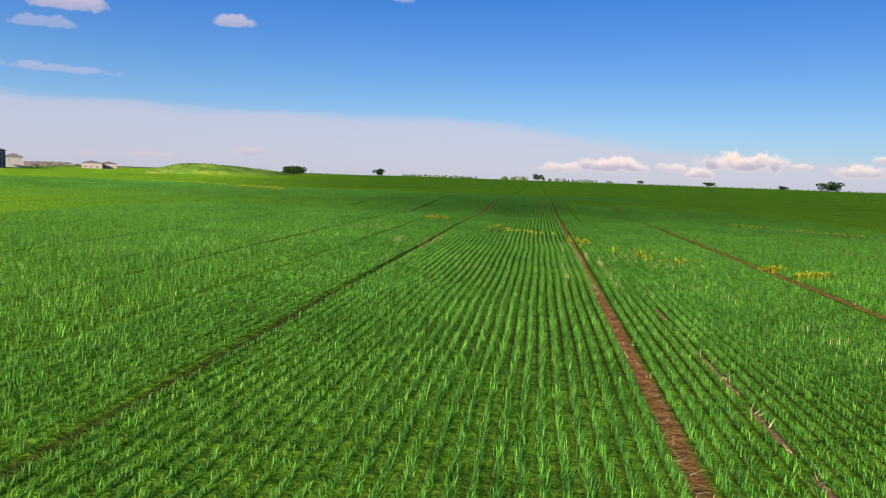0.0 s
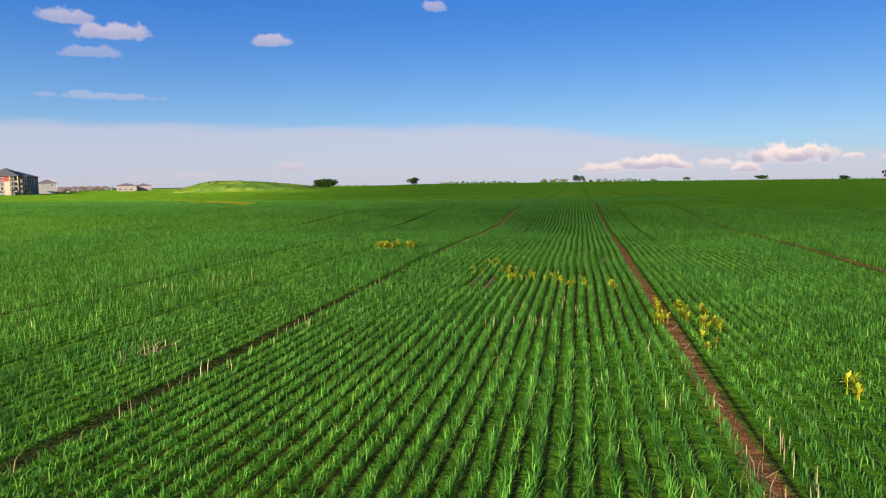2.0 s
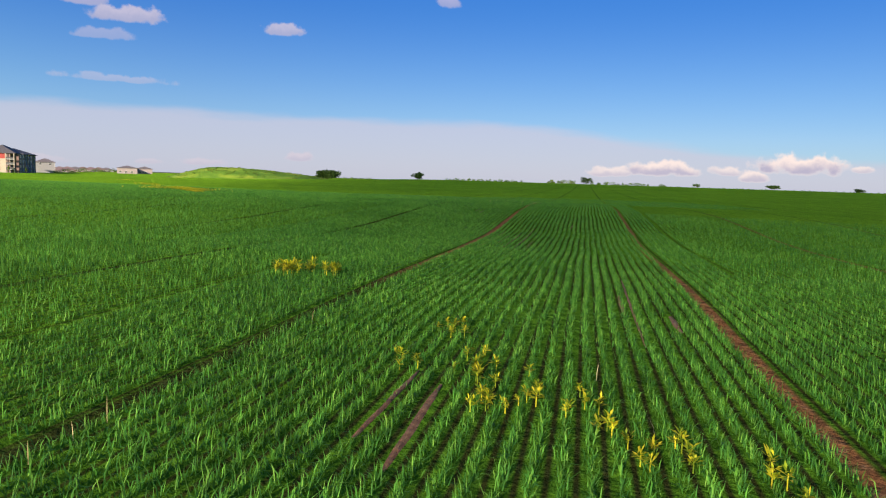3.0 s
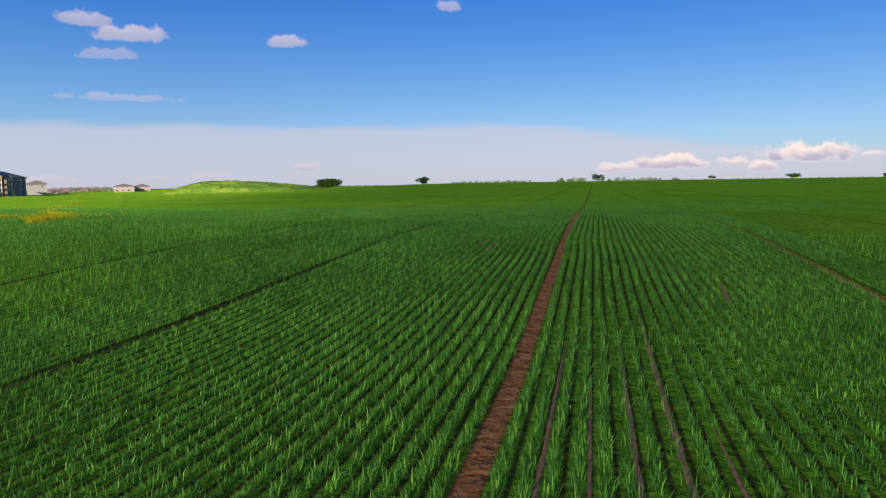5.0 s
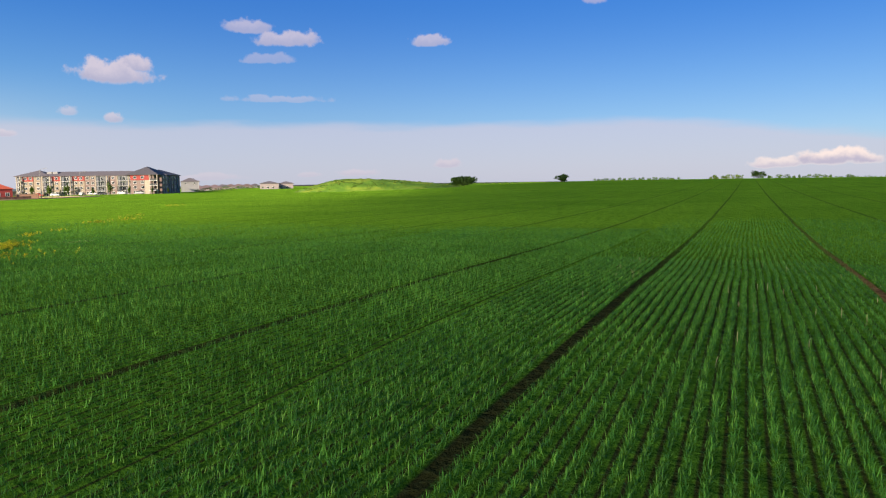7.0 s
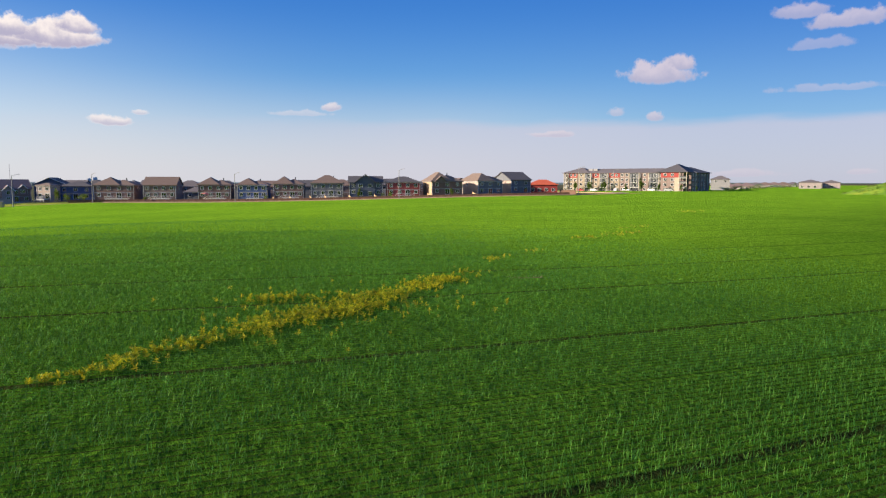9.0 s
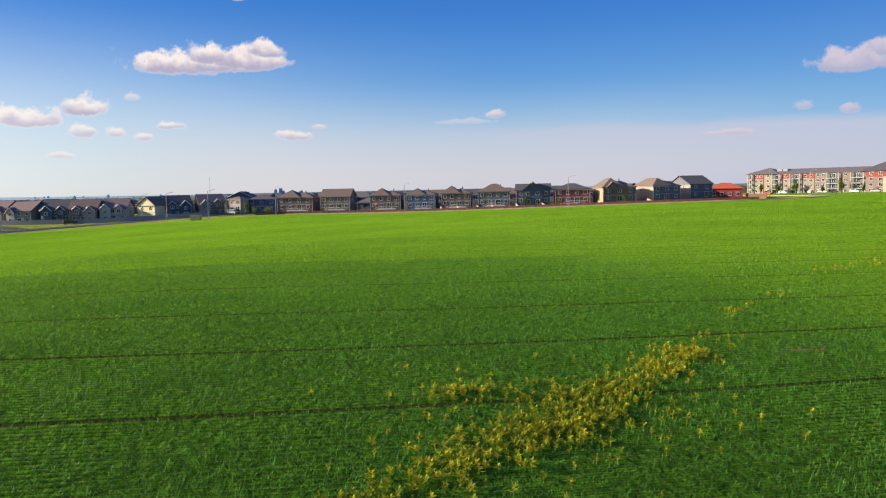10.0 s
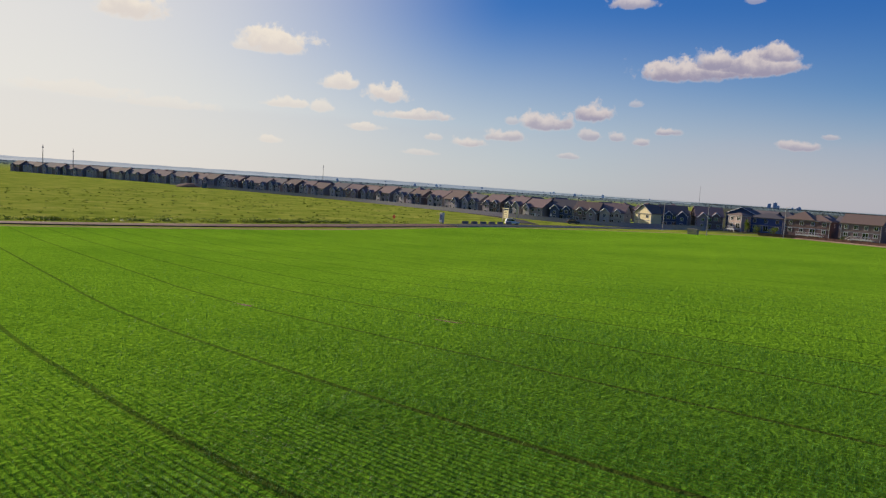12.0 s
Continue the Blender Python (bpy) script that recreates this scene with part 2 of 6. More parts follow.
def ramp_node(t, x, stops):
    r = t.nodes.new("ShaderNodeValToRGB")
    e = r.color_ramp.elements
    while len(e) < len(stops):
        e.new(0.5)
    for k, (pos_at, col) in enumerate(stops):
        e[k].position, e[k].color = pos_at, (*col, 1)
    t.links.new(x, r.inputs[0])
    return r.outputs[0]


def mix_node(t, fac, a, b, blend="MIX"):
    n = t.nodes.new("ShaderNodeMix")
    n.data_type, n.blend_type = "RGBA", blend
    for k, v in ((0, fac), (6, a), (7, b)):
        if isinstance(v, (int, float)):
            n.inputs[k].default_value = v
        elif isinstance(v, tuple):
            n.inputs[k].default_value = (*v, 1)
        else:
            t.links.new(v, n.inputs[k])
    return n.outputs[2]


def math_node(t, op, a, b=0.0, clamp=False):
    n = t.nodes.new("ShaderNodeMath")
    n.operation, n.use_clamp = op, clamp
    for k, v in ((0, a), (1, b)):
        if isinstance(v, (int, float)):
            n.inputs[k].default_value = v
        else:
            t.links.new(v, n.inputs[k])
    return n.outputs[0]


def range_node(t, x, a, b, lo=0.0, hi=1.0):
    n = t.nodes.new("ShaderNodeMapRange")
    n.interpolation_type = "SMOOTHSTEP"
    for k, v in enumerate((a, b, lo, hi), 1):
        n.inputs[k].default_value = v
    t.links.new(x, n.inputs[0])
    return n.outputs[0]


def bump_node(t, b, height, strength=0.4, distance=0.02):
    n = t.nodes.new("ShaderNodeBump")
    n.inputs["Strength"].default_value, n.inputs["Distance"].default_value = strength, distance
    t.links.new(height, n.inputs["Height"])
    t.links.new(n.outputs[0], b.inputs["Normal"])


def paint(name, colour, rough=0.7, grain=0.12, scale=1.5, metal=0.0):
    """A painted or coated surface with faint weathering at two scales."""
    m, t, b = material(name, rough, metal)
    dark = tuple(c * (1 - 2 * grain) for c in colour)
    light = tuple(min(1, c * (1 + grain)) for c in colour)
    big = ramp_node(t, noise_node(t, scale), [(0.3, dark), (0.7, light)])
    fine = noise_node(t, scale * 14, 3.0)
    t.links.new(mix_node(t, 0.25, big, ramp_node(t, fine, [(0.3, dark), (0.7, light)])), b.inputs["Base Color"])
    bump_node(t, b, fine, 0.15, 0.01)
    return m


def siding(name, colour):
    """Lap siding: narrow level boards, a shadow line painted into the colour under each."""
    m, t, b = material(name, 0.75)
    c = t.nodes.new("ShaderNodeTexCoord")
    s = t.nodes.new("ShaderNodeSeparateXYZ")
    t.links.new(c.outputs["Object"], s.inputs[0])
    saw = math_node(t, "FRACT", math_node(t, "MULTIPLY", s.outputs[2], 5.5))
    dark = tuple(q * 0.72 for q in colour)
    big = ramp_node(t, noise_node(t, 0.8), [(0.3, tuple(q * 0.85 for q in colour)), (0.7, colour)])
    t.links.new(mix_node(t, range_node(t, saw, 0.82, 1.0), big, dark), b.inputs["Base Color"])
    bump_node(t, b, saw, 0.5, 0.02)
    return m


def shingles(name, colour):
    m, t, b = material(name, 0.9)
    g = noise_node(t, 2.0, 2.0, stretch=(2.0, 2.0, 6.0))
    f = noise_node(t, 18.0, 3.0)
    base = ramp_node(t, g, [(0.3, tuple(q * 0.75 for q in colour)), (0.7, tuple(q * 1.15 for q in colour))])
    t.links.new(mix_node(t, 0.3, base, ramp_node(t, f, [(0.3, tuple(q * 0.6 for q in colour)), (0.7, tuple(q * 1.3 for q in colour))])), b.inputs["Base Color"])
    bump_node(t, b, f, 0.4, 0.02)
    return m


def leaf_material(name, stops, through_light=0.35, rough=0.5, by="island"):
    """Leaves: a colour of its own for each leaf, some light passing through."""
    m, t, b = material(name, rough)
    g = t.nodes.new("ShaderNodeNewGeometry")
    each = ramp_node(t, g.outputs["Random Per Island"], stops)
    drift = ramp_node(t, noise_node(t, 0.22, 3.0), [(0.3, (0.72, 0.78, 0.7)), (0.7, (1.18, 1.12, 1.0))])
    col = mix_node(t, 1.0, each, drift, "MULTIPLY")
    tuft = ramp_node(t, noise_node(t, 5.0, 2.0), [(0.34, (0.52, 0.55, 0.52)), (0.66, (1.42, 1.38, 1.3))])
    col = mix_node(t, 1.0, col, tuft, "MULTIPLY")
    t.links.new(col, b.inputs["Base Color"])
    b.inputs["Specular IOR Level"].default_value = 0.16
    tr = t.nodes.new("ShaderNodeBsdfTranslucent")
    t.links.new(mix_node(t, 1.0, col, (1.7, 1.4, 0.35), "MULTIPLY"), tr.inputs[0])
    mx = t.nodes.new("ShaderNodeMixShader")
    mx.inputs[0].default_value = through_light
    t.links.new(b.outputs[0], mx.inputs[1])
    t.links.new(tr.outputs[0], mx.inputs[2])
    t.links.new(mx.outputs[0], t.nodes["Material Output"].inputs[0])
    return m


WHEAT_STOPS = [(0.0, (0.034, 0.131, 0.021)), (0.45, (0.066, 0.226, 0.031)), (0.8, (0.113, 0.31, 0.042)), (1.0, (0.19, 0.378, 0.065))]
MAT_WHEAT = leaf_material("wheat_leaf", WHEAT_STOPS, 0.15, 0.6)
MAT_WEED = leaf_material("yellow_weed", [(0.0, (0.13, 0.24, 0.02)), (0.35, (0.33, 0.39, 0.025)), (0.75, (0.56, 0.53, 0.03)), (1.0, (0.66, 0.55, 0.045))], 0.25)
MAT_STRAW = leaf_material("straw", [(0.0, (0.3, 0.24, 0.12)), (1.0, (0.62, 0.55, 0.36))], 0.1)
MAT_TREE = leaf_material("tree_leaf", [(0.0, (0.035, 0.075, 0.02)), (1.0, (0.09, 0.155, 0.04))], 0.25)
MAT_TREE_PALE = leaf_material("pale_tree_leaf", [(0.0, (0.06, 0.11, 0.025)), (1.0, (0.14, 0.2, 0.05))], 0.3)
MAT_LOT = leaf_material("lot_grass", [(0.0, (0.05, 0.1, 0.015)), (0.7, (0.12, 0.19, 0.03)), (1.0, (0.24, 0.27, 0.05))], 0.35)
MAT_BARK = paint("bark", (0.12, 0.09, 0.065), 0.9, 0.3, 8.0)
MAT_ASPHALT = paint("asphalt", (0.07, 0.06, 0.052), 0.85, 0.2, 0.7)
MAT_ASPHALT.node_tree.nodes["Principled BSDF"].inputs["Specular IOR Level"].default_value = 0.15
MAT_CONCRETE = paint("concrete", (0.42, 0.4, 0.37), 0.85, 0.12, 0.9)
MAT_GRAVEL = paint("bare_earth", (0.2, 0.115, 0.085), 0.95, 0.25, 0.5)
MAT_GRAVEL.node_tree.nodes["Principled BSDF"].inputs["Specular IOR Level"].default_value = 0.1
MAT_FENCE = paint("fence_stain", (0.16, 0.085, 0.055), 0.85, 0.2, 1.0)
MAT_FENCE_GREY = paint("fence_vinyl", (0.27, 0.25, 0.27), 0.6, 0.08, 1.0)
MAT_TRIM = paint("white_trim", (0.56, 0.55, 0.54), 0.5, 0.05, 2.0)
MAT_METAL = paint("galvanised_steel", (0.24, 0.23, 0.23), 0.6, 0.1, 3.0, 0.3)
MAT_DARK_METAL = paint("dark_metal", (0.05, 0.05, 0.055), 0.5, 0.1, 3.0, 0.4)
MAT_GLASS, glass_tree, glass_bsdf = material("window_glass", 0.06)
glass_bsdf.inputs["Base Color"].default_value = (0.02, 0.025, 0.03, 1)
glass_bsdf.inputs["Specular IOR Level"].default_value = 0.9

# ---- mesh helpers ----
def fast_mesh(name, verts, quads=None, tris=None, mat=None, smooth=False):
    """A mesh from arrays of corners and of four- and three-cornered faces."""
    verts = np.asarray(verts, np.float32)
    quads = np.zeros((0, 4), np.int32) if quads is None else np.asarray(quads, np.int32)
    tris = np.zeros((0, 3), np.int32) if tris is None else np.asarray(tris, np.int32)
    me = bpy.data.meshes.new(name)
    me.vertices.add(len(verts))
    me.vertices.foreach_set("co", verts.ravel())
    loops = np.concatenate([quads.ravel(), tris.ravel()])
    me.loops.add(len(loops))
    me.loops.foreach_set("vertex_index", loops)
    me.polygons.add(len(quads) + len(tris))
    starts = np.concatenate([np.arange(len(quads)) * 4, len(quads) * 4 + np.arange(len(tris)) * 3]).astype(np.int32)
    me.polygons.foreach_set("loop_start", starts)
    me.polygons.foreach_set("use_smooth", np.full(len(starts), smooth))
    me.update(calc_edges=True)
    if mat:
        me.materials.append(mat)
    return me


def part(name, bm, mat, parent, label="", at=None):
    """Links a bmesh as one mesh object under a thing or a part."""
    me = bpy.data.meshes.new(name)
    bmesh.ops.recalc_face_normals(bm, faces=bm.faces)
    bm.to_mesh(me)
    bm.free()
    me.materials.append(mat)
    ob = new(name, me)
    ob.parent = parent
    if at is not None:
        ob.matrix_basis = at
    if label:
        ob["label"] = label
    return ob


def box(bm, x0, x1, y0, y1, z0, z1, bevel=0.0):
    v = [bm.verts.new((x, y, z)) for z in (z0, z1) for x, y in ((x0, y0), (x1, y0), (x1, y1), (x0, y1))]
    faces = [bm.faces.new([v[k] for k in q]) for q in ((3, 2, 1, 0), (4, 5, 6, 7), (0, 1, 5, 4), (1, 2, 6, 5), (2, 3, 7, 6), (3, 0, 4, 7))]
    if bevel:
        edges = list({e for f in faces for e in f.edges})
        bmesh.ops.bevel(bm, geom=edges, offset=bevel, segments=1, affect="EDGES")
    return bm


def boxes(*dims, bevel=0.0):
    bm = bmesh.new()
    for d in dims:
        box(bm, *d, bevel=bevel)
    return bm


def tube(bm, a, b, r0, r1, sides=8):
    a, b = Vector(a), Vector(b)
    turn = (b - a).to_track_quat("Z", "Y")
    rings = []
    for p, r in ((a, r0), (b, r1)):
        rings.append([bm.verts.new(p + turn @ Vector((r * math.cos(k * math.tau / sides), r * math.sin(k * math.tau / sides), 0))) for k in range(sides)])
    for k in range(sides):
        j = (k + 1) % sides
        bm.faces.new((rings[0][k], rings[0][j], rings[1][j], rings[1][k]))
    bm.faces.new(rings[0][::-1])
    bm.faces.new(rings[1])
    return bm


# ---- the ground ----
FIELD_EDGE = [(260, -260), (40, -110), (-60, -48), (-105, -18), (-130, -5), (-165, 13), (-222, 30), (-250, 58), (-258, 85), (-262, 127), (-178, 258), (-205, 320), (-330, 372), (-420, 520), (-420, 2400)]


def edge_distance(x, y):
    """Metres from the edge of the field, positive over the crop."""
    best = np.full(np.shape(x), 1e9)
    side = np.zeros(np.shape(x), bool)
    ring = FIELD_EDGE + [(2600, 2400), (2600, -900), (260, -900)]
    for (ax, ay), (bx, by) in zip(ring, ring[1:] + ring[:1]):
        lx, ly = bx - ax, by - ay
        k = np.clip(((x - ax) * lx + (y - ay) * ly) / (lx * lx + ly * ly), 0, 1)
        best = np.minimum(best, np.hypot(x - ax - k * lx, y - ay - k * ly))
        crosses = ((ay > y) != (by > y)) & (x < (bx - ax) * (y - ay) / (by - ay + 1e-12) + ax)
        side ^= crosses
    return np.where(side, best, -best)


def spread(centre, fine, reach, count, grow):
    """Grid lines, close together round the centre and wider far out."""
    pts = list(np.arange(-reach, reach + 0.01, fine))
    step, x = fine, reach
    for _ in range(count):
        step *= grow
        x += step
        pts += [x, -x]
    return centre + np.sort(np.array(pts))


gx = spread(-50.0, 2.0, 90.0, 56, 1.095)
gy = spread(80.0, 2.0, 100.0, 56, 1.095)
mx, my = np.meshgrid(gx, gy)
mz = land(mx, my)
nx, ny = len(gx), len(gy)
idx = np.arange(nx * ny).reshape(ny, nx)
gq = np.stack([idx[:-1, :-1], idx[:-1, 1:], idx[1:, 1:], idx[1:, :-1]], -1).reshape(-1, 4)

MAT_GROUND, t, b = material("field_ground", 0.95)
co = t.nodes.new("ShaderNodeTexCoord")
sp = t.nodes.new("ShaderNodeSeparateXYZ")
t.links.new(co.outputs["Object"], sp.inputs[0])
at_row = t.nodes.new("ShaderNodeAttribute")
at_row.attribute_name = "row"
u = at_row.outputs["Fac"]
at_edge = t.nodes.new("ShaderNodeAttribute")
at_edge.attribute_name = "edge"
at_near = t.nodes.new("ShaderNodeAttribute")
at_near.attribute_name = "standing"
edge_d, standing = at_edge.outputs["Fac"], at_near.outputs["Fac"]
soil_grain = noise_node(t, 9.0, 8.0, rough=0.7)
soil = ramp_node(t, soil_grain, [(0.25, (0.13, 0.05, 0.022)), (0.5, (0.31, 0.13, 0.055)), (0.8, (0.5, 0.28, 0.14))])
sway = noise_node(t, 0.05, 4.0)
along_rows = noise_node(t, 1.0, 5.0, stretch=(1.9, 0.12, 1))
fine_rows = noise_node(t, 5.0, 6.0)
canopy = ramp_node(t, along_rows, [(0.25, (0.145, 0.3, 0.016)), (0.55, (0.205, 0.42, 0.024)), (0.8, (0.26, 0.49, 0.03))])
canopy = mix_node(t, 0.55, canopy, ramp_node(t, fine_rows, [(0.36, (0.06, 0.165, 0.01)), (0.64, (0.315, 0.57, 0.035))]))
canopy = mix_node(t, 1.0, canopy, ramp_node(t, sway, [(0.3, (0.82, 0.86, 0.8)), (0.7, (1.12, 1.06, 1.0))]), "MULTIPLY")
wander = math_node(t, "MULTIPLY", math_node(t, "SUBTRACT", noise_node(t, 0.09, 2.0), 0.5), 0.3)
u_wander = math_node(t, "ADD", u, wander)
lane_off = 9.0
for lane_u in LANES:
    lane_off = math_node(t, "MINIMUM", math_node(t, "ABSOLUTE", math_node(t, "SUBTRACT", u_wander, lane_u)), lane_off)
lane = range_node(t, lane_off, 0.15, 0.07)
# far lanes: shade in the gap between plants, painted as dark green
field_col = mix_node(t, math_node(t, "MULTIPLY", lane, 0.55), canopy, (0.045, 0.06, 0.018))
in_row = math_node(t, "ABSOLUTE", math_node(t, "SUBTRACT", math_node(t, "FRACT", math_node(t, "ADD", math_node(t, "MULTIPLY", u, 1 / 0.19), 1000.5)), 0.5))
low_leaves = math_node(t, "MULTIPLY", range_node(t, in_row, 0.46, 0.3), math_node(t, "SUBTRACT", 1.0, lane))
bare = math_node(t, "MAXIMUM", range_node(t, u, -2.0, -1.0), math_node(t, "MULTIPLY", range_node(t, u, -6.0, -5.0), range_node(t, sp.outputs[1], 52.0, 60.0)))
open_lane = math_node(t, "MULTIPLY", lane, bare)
# the wheat's shade painted in: soil darkened between rows and in closed lanes
shaded_soil = mix_node(t, open_lane, mix_node(t, 1.0, soil, (0.12, 0.28, 0.22), "MULTIPLY"), soil)
# low leaves are darkened too, for the shade under the crop
under = mix_node(t, math_node(t, "MULTIPLY", low_leaves, 0.85), shaded_soil, mix_node(t, 1.0, canopy, (0.5, 0.66, 0.8), "MULTIPLY"))
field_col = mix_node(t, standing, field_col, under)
rough_grass = ramp_node(t, noise_node(t, 0.12, 7.0, rough=0.7), [(0.3, (0.16, 0.22, 0.025)), (0.5, (0.27, 0.32, 0.045)), (0.64, (0.36, 0.37, 0.07)), (0.78, (0.34, 0.27, 0.12))])
dry = ramp_node(t, noise_node(t, 0.6, 5.0), [(0.3, (0.28, 0.2, 0.11)), (0.7, (0.46, 0.35, 0.2))])
outside = mix_node(t, math_node(t, "MULTIPLY", range_node(t, edge_d, -5.0, -1.5), 0.7), rough_grass, dry)
gardens = math_node(t, "MULTIPLY", range_node(t, sp.outputs[1], 84.0, 104.0), range_node(t, edge_d, -15.0, -20.0))
outside = mix_node(t, gardens, outside, ramp_node(t, noise_node(t, 0.15, 5.0), [(0.35, (0.1, 0.085, 0.07)), (0.6, (0.09, 0.1, 0.05)), (0.75, (0.16, 0.14, 0.12))]))
# distance haze painted into the far ground as a blue-grey tint
far_haze_tint = mix_node(t, range_node(t, edge_d, -500.0, -1500.0), outside, (0.15, 0.2, 0.2))
uneven = math_node(t, "ADD", edge_d, math_node(t, "MULTIPLY", math_node(t, "SUBTRACT", noise_node(t, 0.5, 4.0), 0.5), 2.4))
t.links.new(mix_node(t, range_node(t, uneven, -0.4, 0.4), far_haze_tint, field_col), b.inputs["Base Color"])
b.inputs["Specular IOR Level"].default_value = 0.0
bump_node(t, b, math_node(t, "ADD", soil_grain, math_node(t, "MULTIPLY", fine_rows, 3.0)), 1.0, 0.12)

# where standing wheat is built leaf by leaf: stretches of the field across and along the rows
WHEAT = [  # across from, to, along from, to, leaves in a metre of row, leaf length, leaf width, share of shade-darkened ground below
    (-6.5, 7.0, 13.0, 58.0, 138, 0.15, 0.0085, 1.0),
    (-12.0, 3.0, 58.0, 104.0, 136, 0.152, 0.0085, 1.0),
    (-62.0, -24.0, 72.0, 108.0, 84, 0.152, 0.0088, 0.88),
    (-24.0, -12.0, 74.0, 122.0, 58, 0.158, 0.0105, 0.85),
    (-62.0, -24.0, 108.0, 122.0, 34, 0.17, 0.013, 0.35),
    (-62.0, -24.0, 62.0, 72.0, 44, 0.165, 0.012, 0.4),
    (-24.0, -12.0, 62.0, 74.0, 36, 0.17, 0.013, 0.35),
    (-30.0, -6.5, 18.0, 58.0, 58, 0.175, 0.0115, 0.5),
    (-30.0, -12.0, 58.0, 62.0, 46, 0.18, 0.0125, 0.4),
    (7.0, 24.0, 16.0, 58.0, 54, 0.175, 0.0115, 0.5),
    (3.0, 22.0, 58.0, 84.0, 36, 0.18, 0.014, 0.35),
    (-12.0, 16.0, 104.0, 136.0, 12, 0.19, 0.018, 0.2),
    (-105.0, -60.0, 55.0, 125.0, 9, 0.19, 0.02, 0.2),
    (-60.0, -30.0, 34.0, 62.0, 18, 0.18, 0.018, 0.3),
]
me = fast_mesh("ground", np.stack([mx, my, mz], -1).reshape(-1, 3), gq, None, MAT_GROUND, True)
a = me.attributes.new("edge", "FLOAT", "POINT")
a.data.foreach_set("value", edge_distance(mx, my).astype(np.float32).ravel())
gu, gv = across(mx, my), along(mx, my)


def thinning(u_, v_):
    """1 well inside the leaf-by-leaf stretches, fading to 0 towards their outer borders."""
    share = np.zeros(np.shape(u_))
    for du, dv in ((0, 0), (5, 0), (-5, 0), (0, 5), (0, -5), (9, 0), (-9, 0), (0, 9), (0, -9), (3, 3), (-3, 3), (3, -3), (-3, -3)):
        hit_any = np.zeros(np.shape(u_), bool)
        for u0, u1, v0, v1, *_ in WHEAT:
            hit_any |= (u_ + du > u0) & (u_ + du < u1) & (v_ + dv > v0) & (v_ + dv < v1)
        share += hit_any
    return np.clip((share / 13 - 0.45) / 0.5, 0, 1)


def fade(u_, v_):
    """The share of leaves that are built one by one, falling off towards the far parts of the field."""
    west = np.interp(u_, [-104, -62, -40], [0.1, 0.4, 1]) * np.interp(v_, [54, 74], [0.15, 1]) * np.interp(v_, [98, 124], [1, 0.15])
    return np.where(u_ < -24, west, 1.0)


# how much of the shade-darkened ground colour shows at each point
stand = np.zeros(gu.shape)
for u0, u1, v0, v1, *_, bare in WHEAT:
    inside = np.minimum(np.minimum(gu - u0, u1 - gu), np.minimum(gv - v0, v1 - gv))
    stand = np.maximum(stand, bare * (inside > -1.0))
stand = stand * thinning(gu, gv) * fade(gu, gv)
for _ in range(10):     # soft borders
    pad = np.pad(stand, 1, mode="edge")
    stand = (pad[:-2, 1:-1] + pad[2:, 1:-1] + pad[1:-1, :-2] + pad[1:-1, 2:] + pad[1:-1, 1:-1]) / 5
a = me.attributes.new("row", "FLOAT", "POINT")
a.data.foreach_set("value", (gu + row_bend(gu, gv)).astype(np.float32).ravel())
a = me.attributes.new("standing", "FLOAT", "POINT")
a.data.foreach_set("value", stand.astype(np.float32).ravel())
tagged(new("ground", me), "wide gently rolling farmland sheet with drilled green crop", "ground", kind="structure")

# ---- the wheat ----
rng = np.random.default_rng(7)


def blades(name, foot, length, width, facing, lean, mat, curved):
    """Leaves that rise from their foot, lean over and end in a point; the curved ones bend on the way."""
    n = len(foot)
    out = np.stack([np.cos(facing), np.sin(facing), np.zeros(n)], -1)
    side = np.stack([-np.sin(facing), np.cos(facing), np.zeros(n)], -1) * (width / 2)[:, None]
    rise = np.array([0, 0, 1.0])
    mid = foot + out * (length * 0.42 * np.sin(lean * 0.5))[:, None] + rise * (length * 0.58 * np.cos(lean * 0.4))[:, None]
    tip = mid + out * (length * 0.5 * np.sin(lean * 1.35))[:, None] + rise * (length * 0.5 * np.cos(lean * 1.35))[:, None]
    c, s = np.where(curved)[0], np.where(~curved)[0]
    v1 = np.stack([foot - side * 0.6, foot + side * 0.6, mid + side, mid - side, tip], 1)[c].reshape(-1, 3)
    v2 = np.stack([foot - side, foot + side, tip], 1)[s].reshape(-1, 3)
    k = np.arange(len(c))[:, None] * 5
    j = len(v1) + np.arange(len(s))[:, None] * 3
    return new(name, fast_mesh(name, np.concatenate([v1, v2]), k + [0, 1, 2, 3], np.concatenate([k + [3, 2, 4], j + [0, 1, 2]]), mat, True))


ROW_GAP = 0.19
BARE = [  # thin streaks where the crop failed: across and along at both ends, half width
    (2.47, 28.2, 2.5, 26.8, 0.05), (2.5, 24.4, 2.53, 22.4, 0.05), (2.51, 21.9, 2.53, 20.6, 0.06), (2.52, 20.1, 2.55, 18.4, 0.07), (12.4, 63.0, 18.6, 53.2, 0.3), (-1.1, 72.8, -0.95, 74.6, 0.06), (-5.3, 39.9, -5.27, 40.5, 0.07), (-37.2, 102.2, -37.0, 103.4, 0.12), (-51.4, 57.0, -51.6, 58.3, 0.25), (-56.6, 68.2, -56.7, 69.8, 0.2), (0.28, 50.0, 0.29, 56.0, 0.03)]

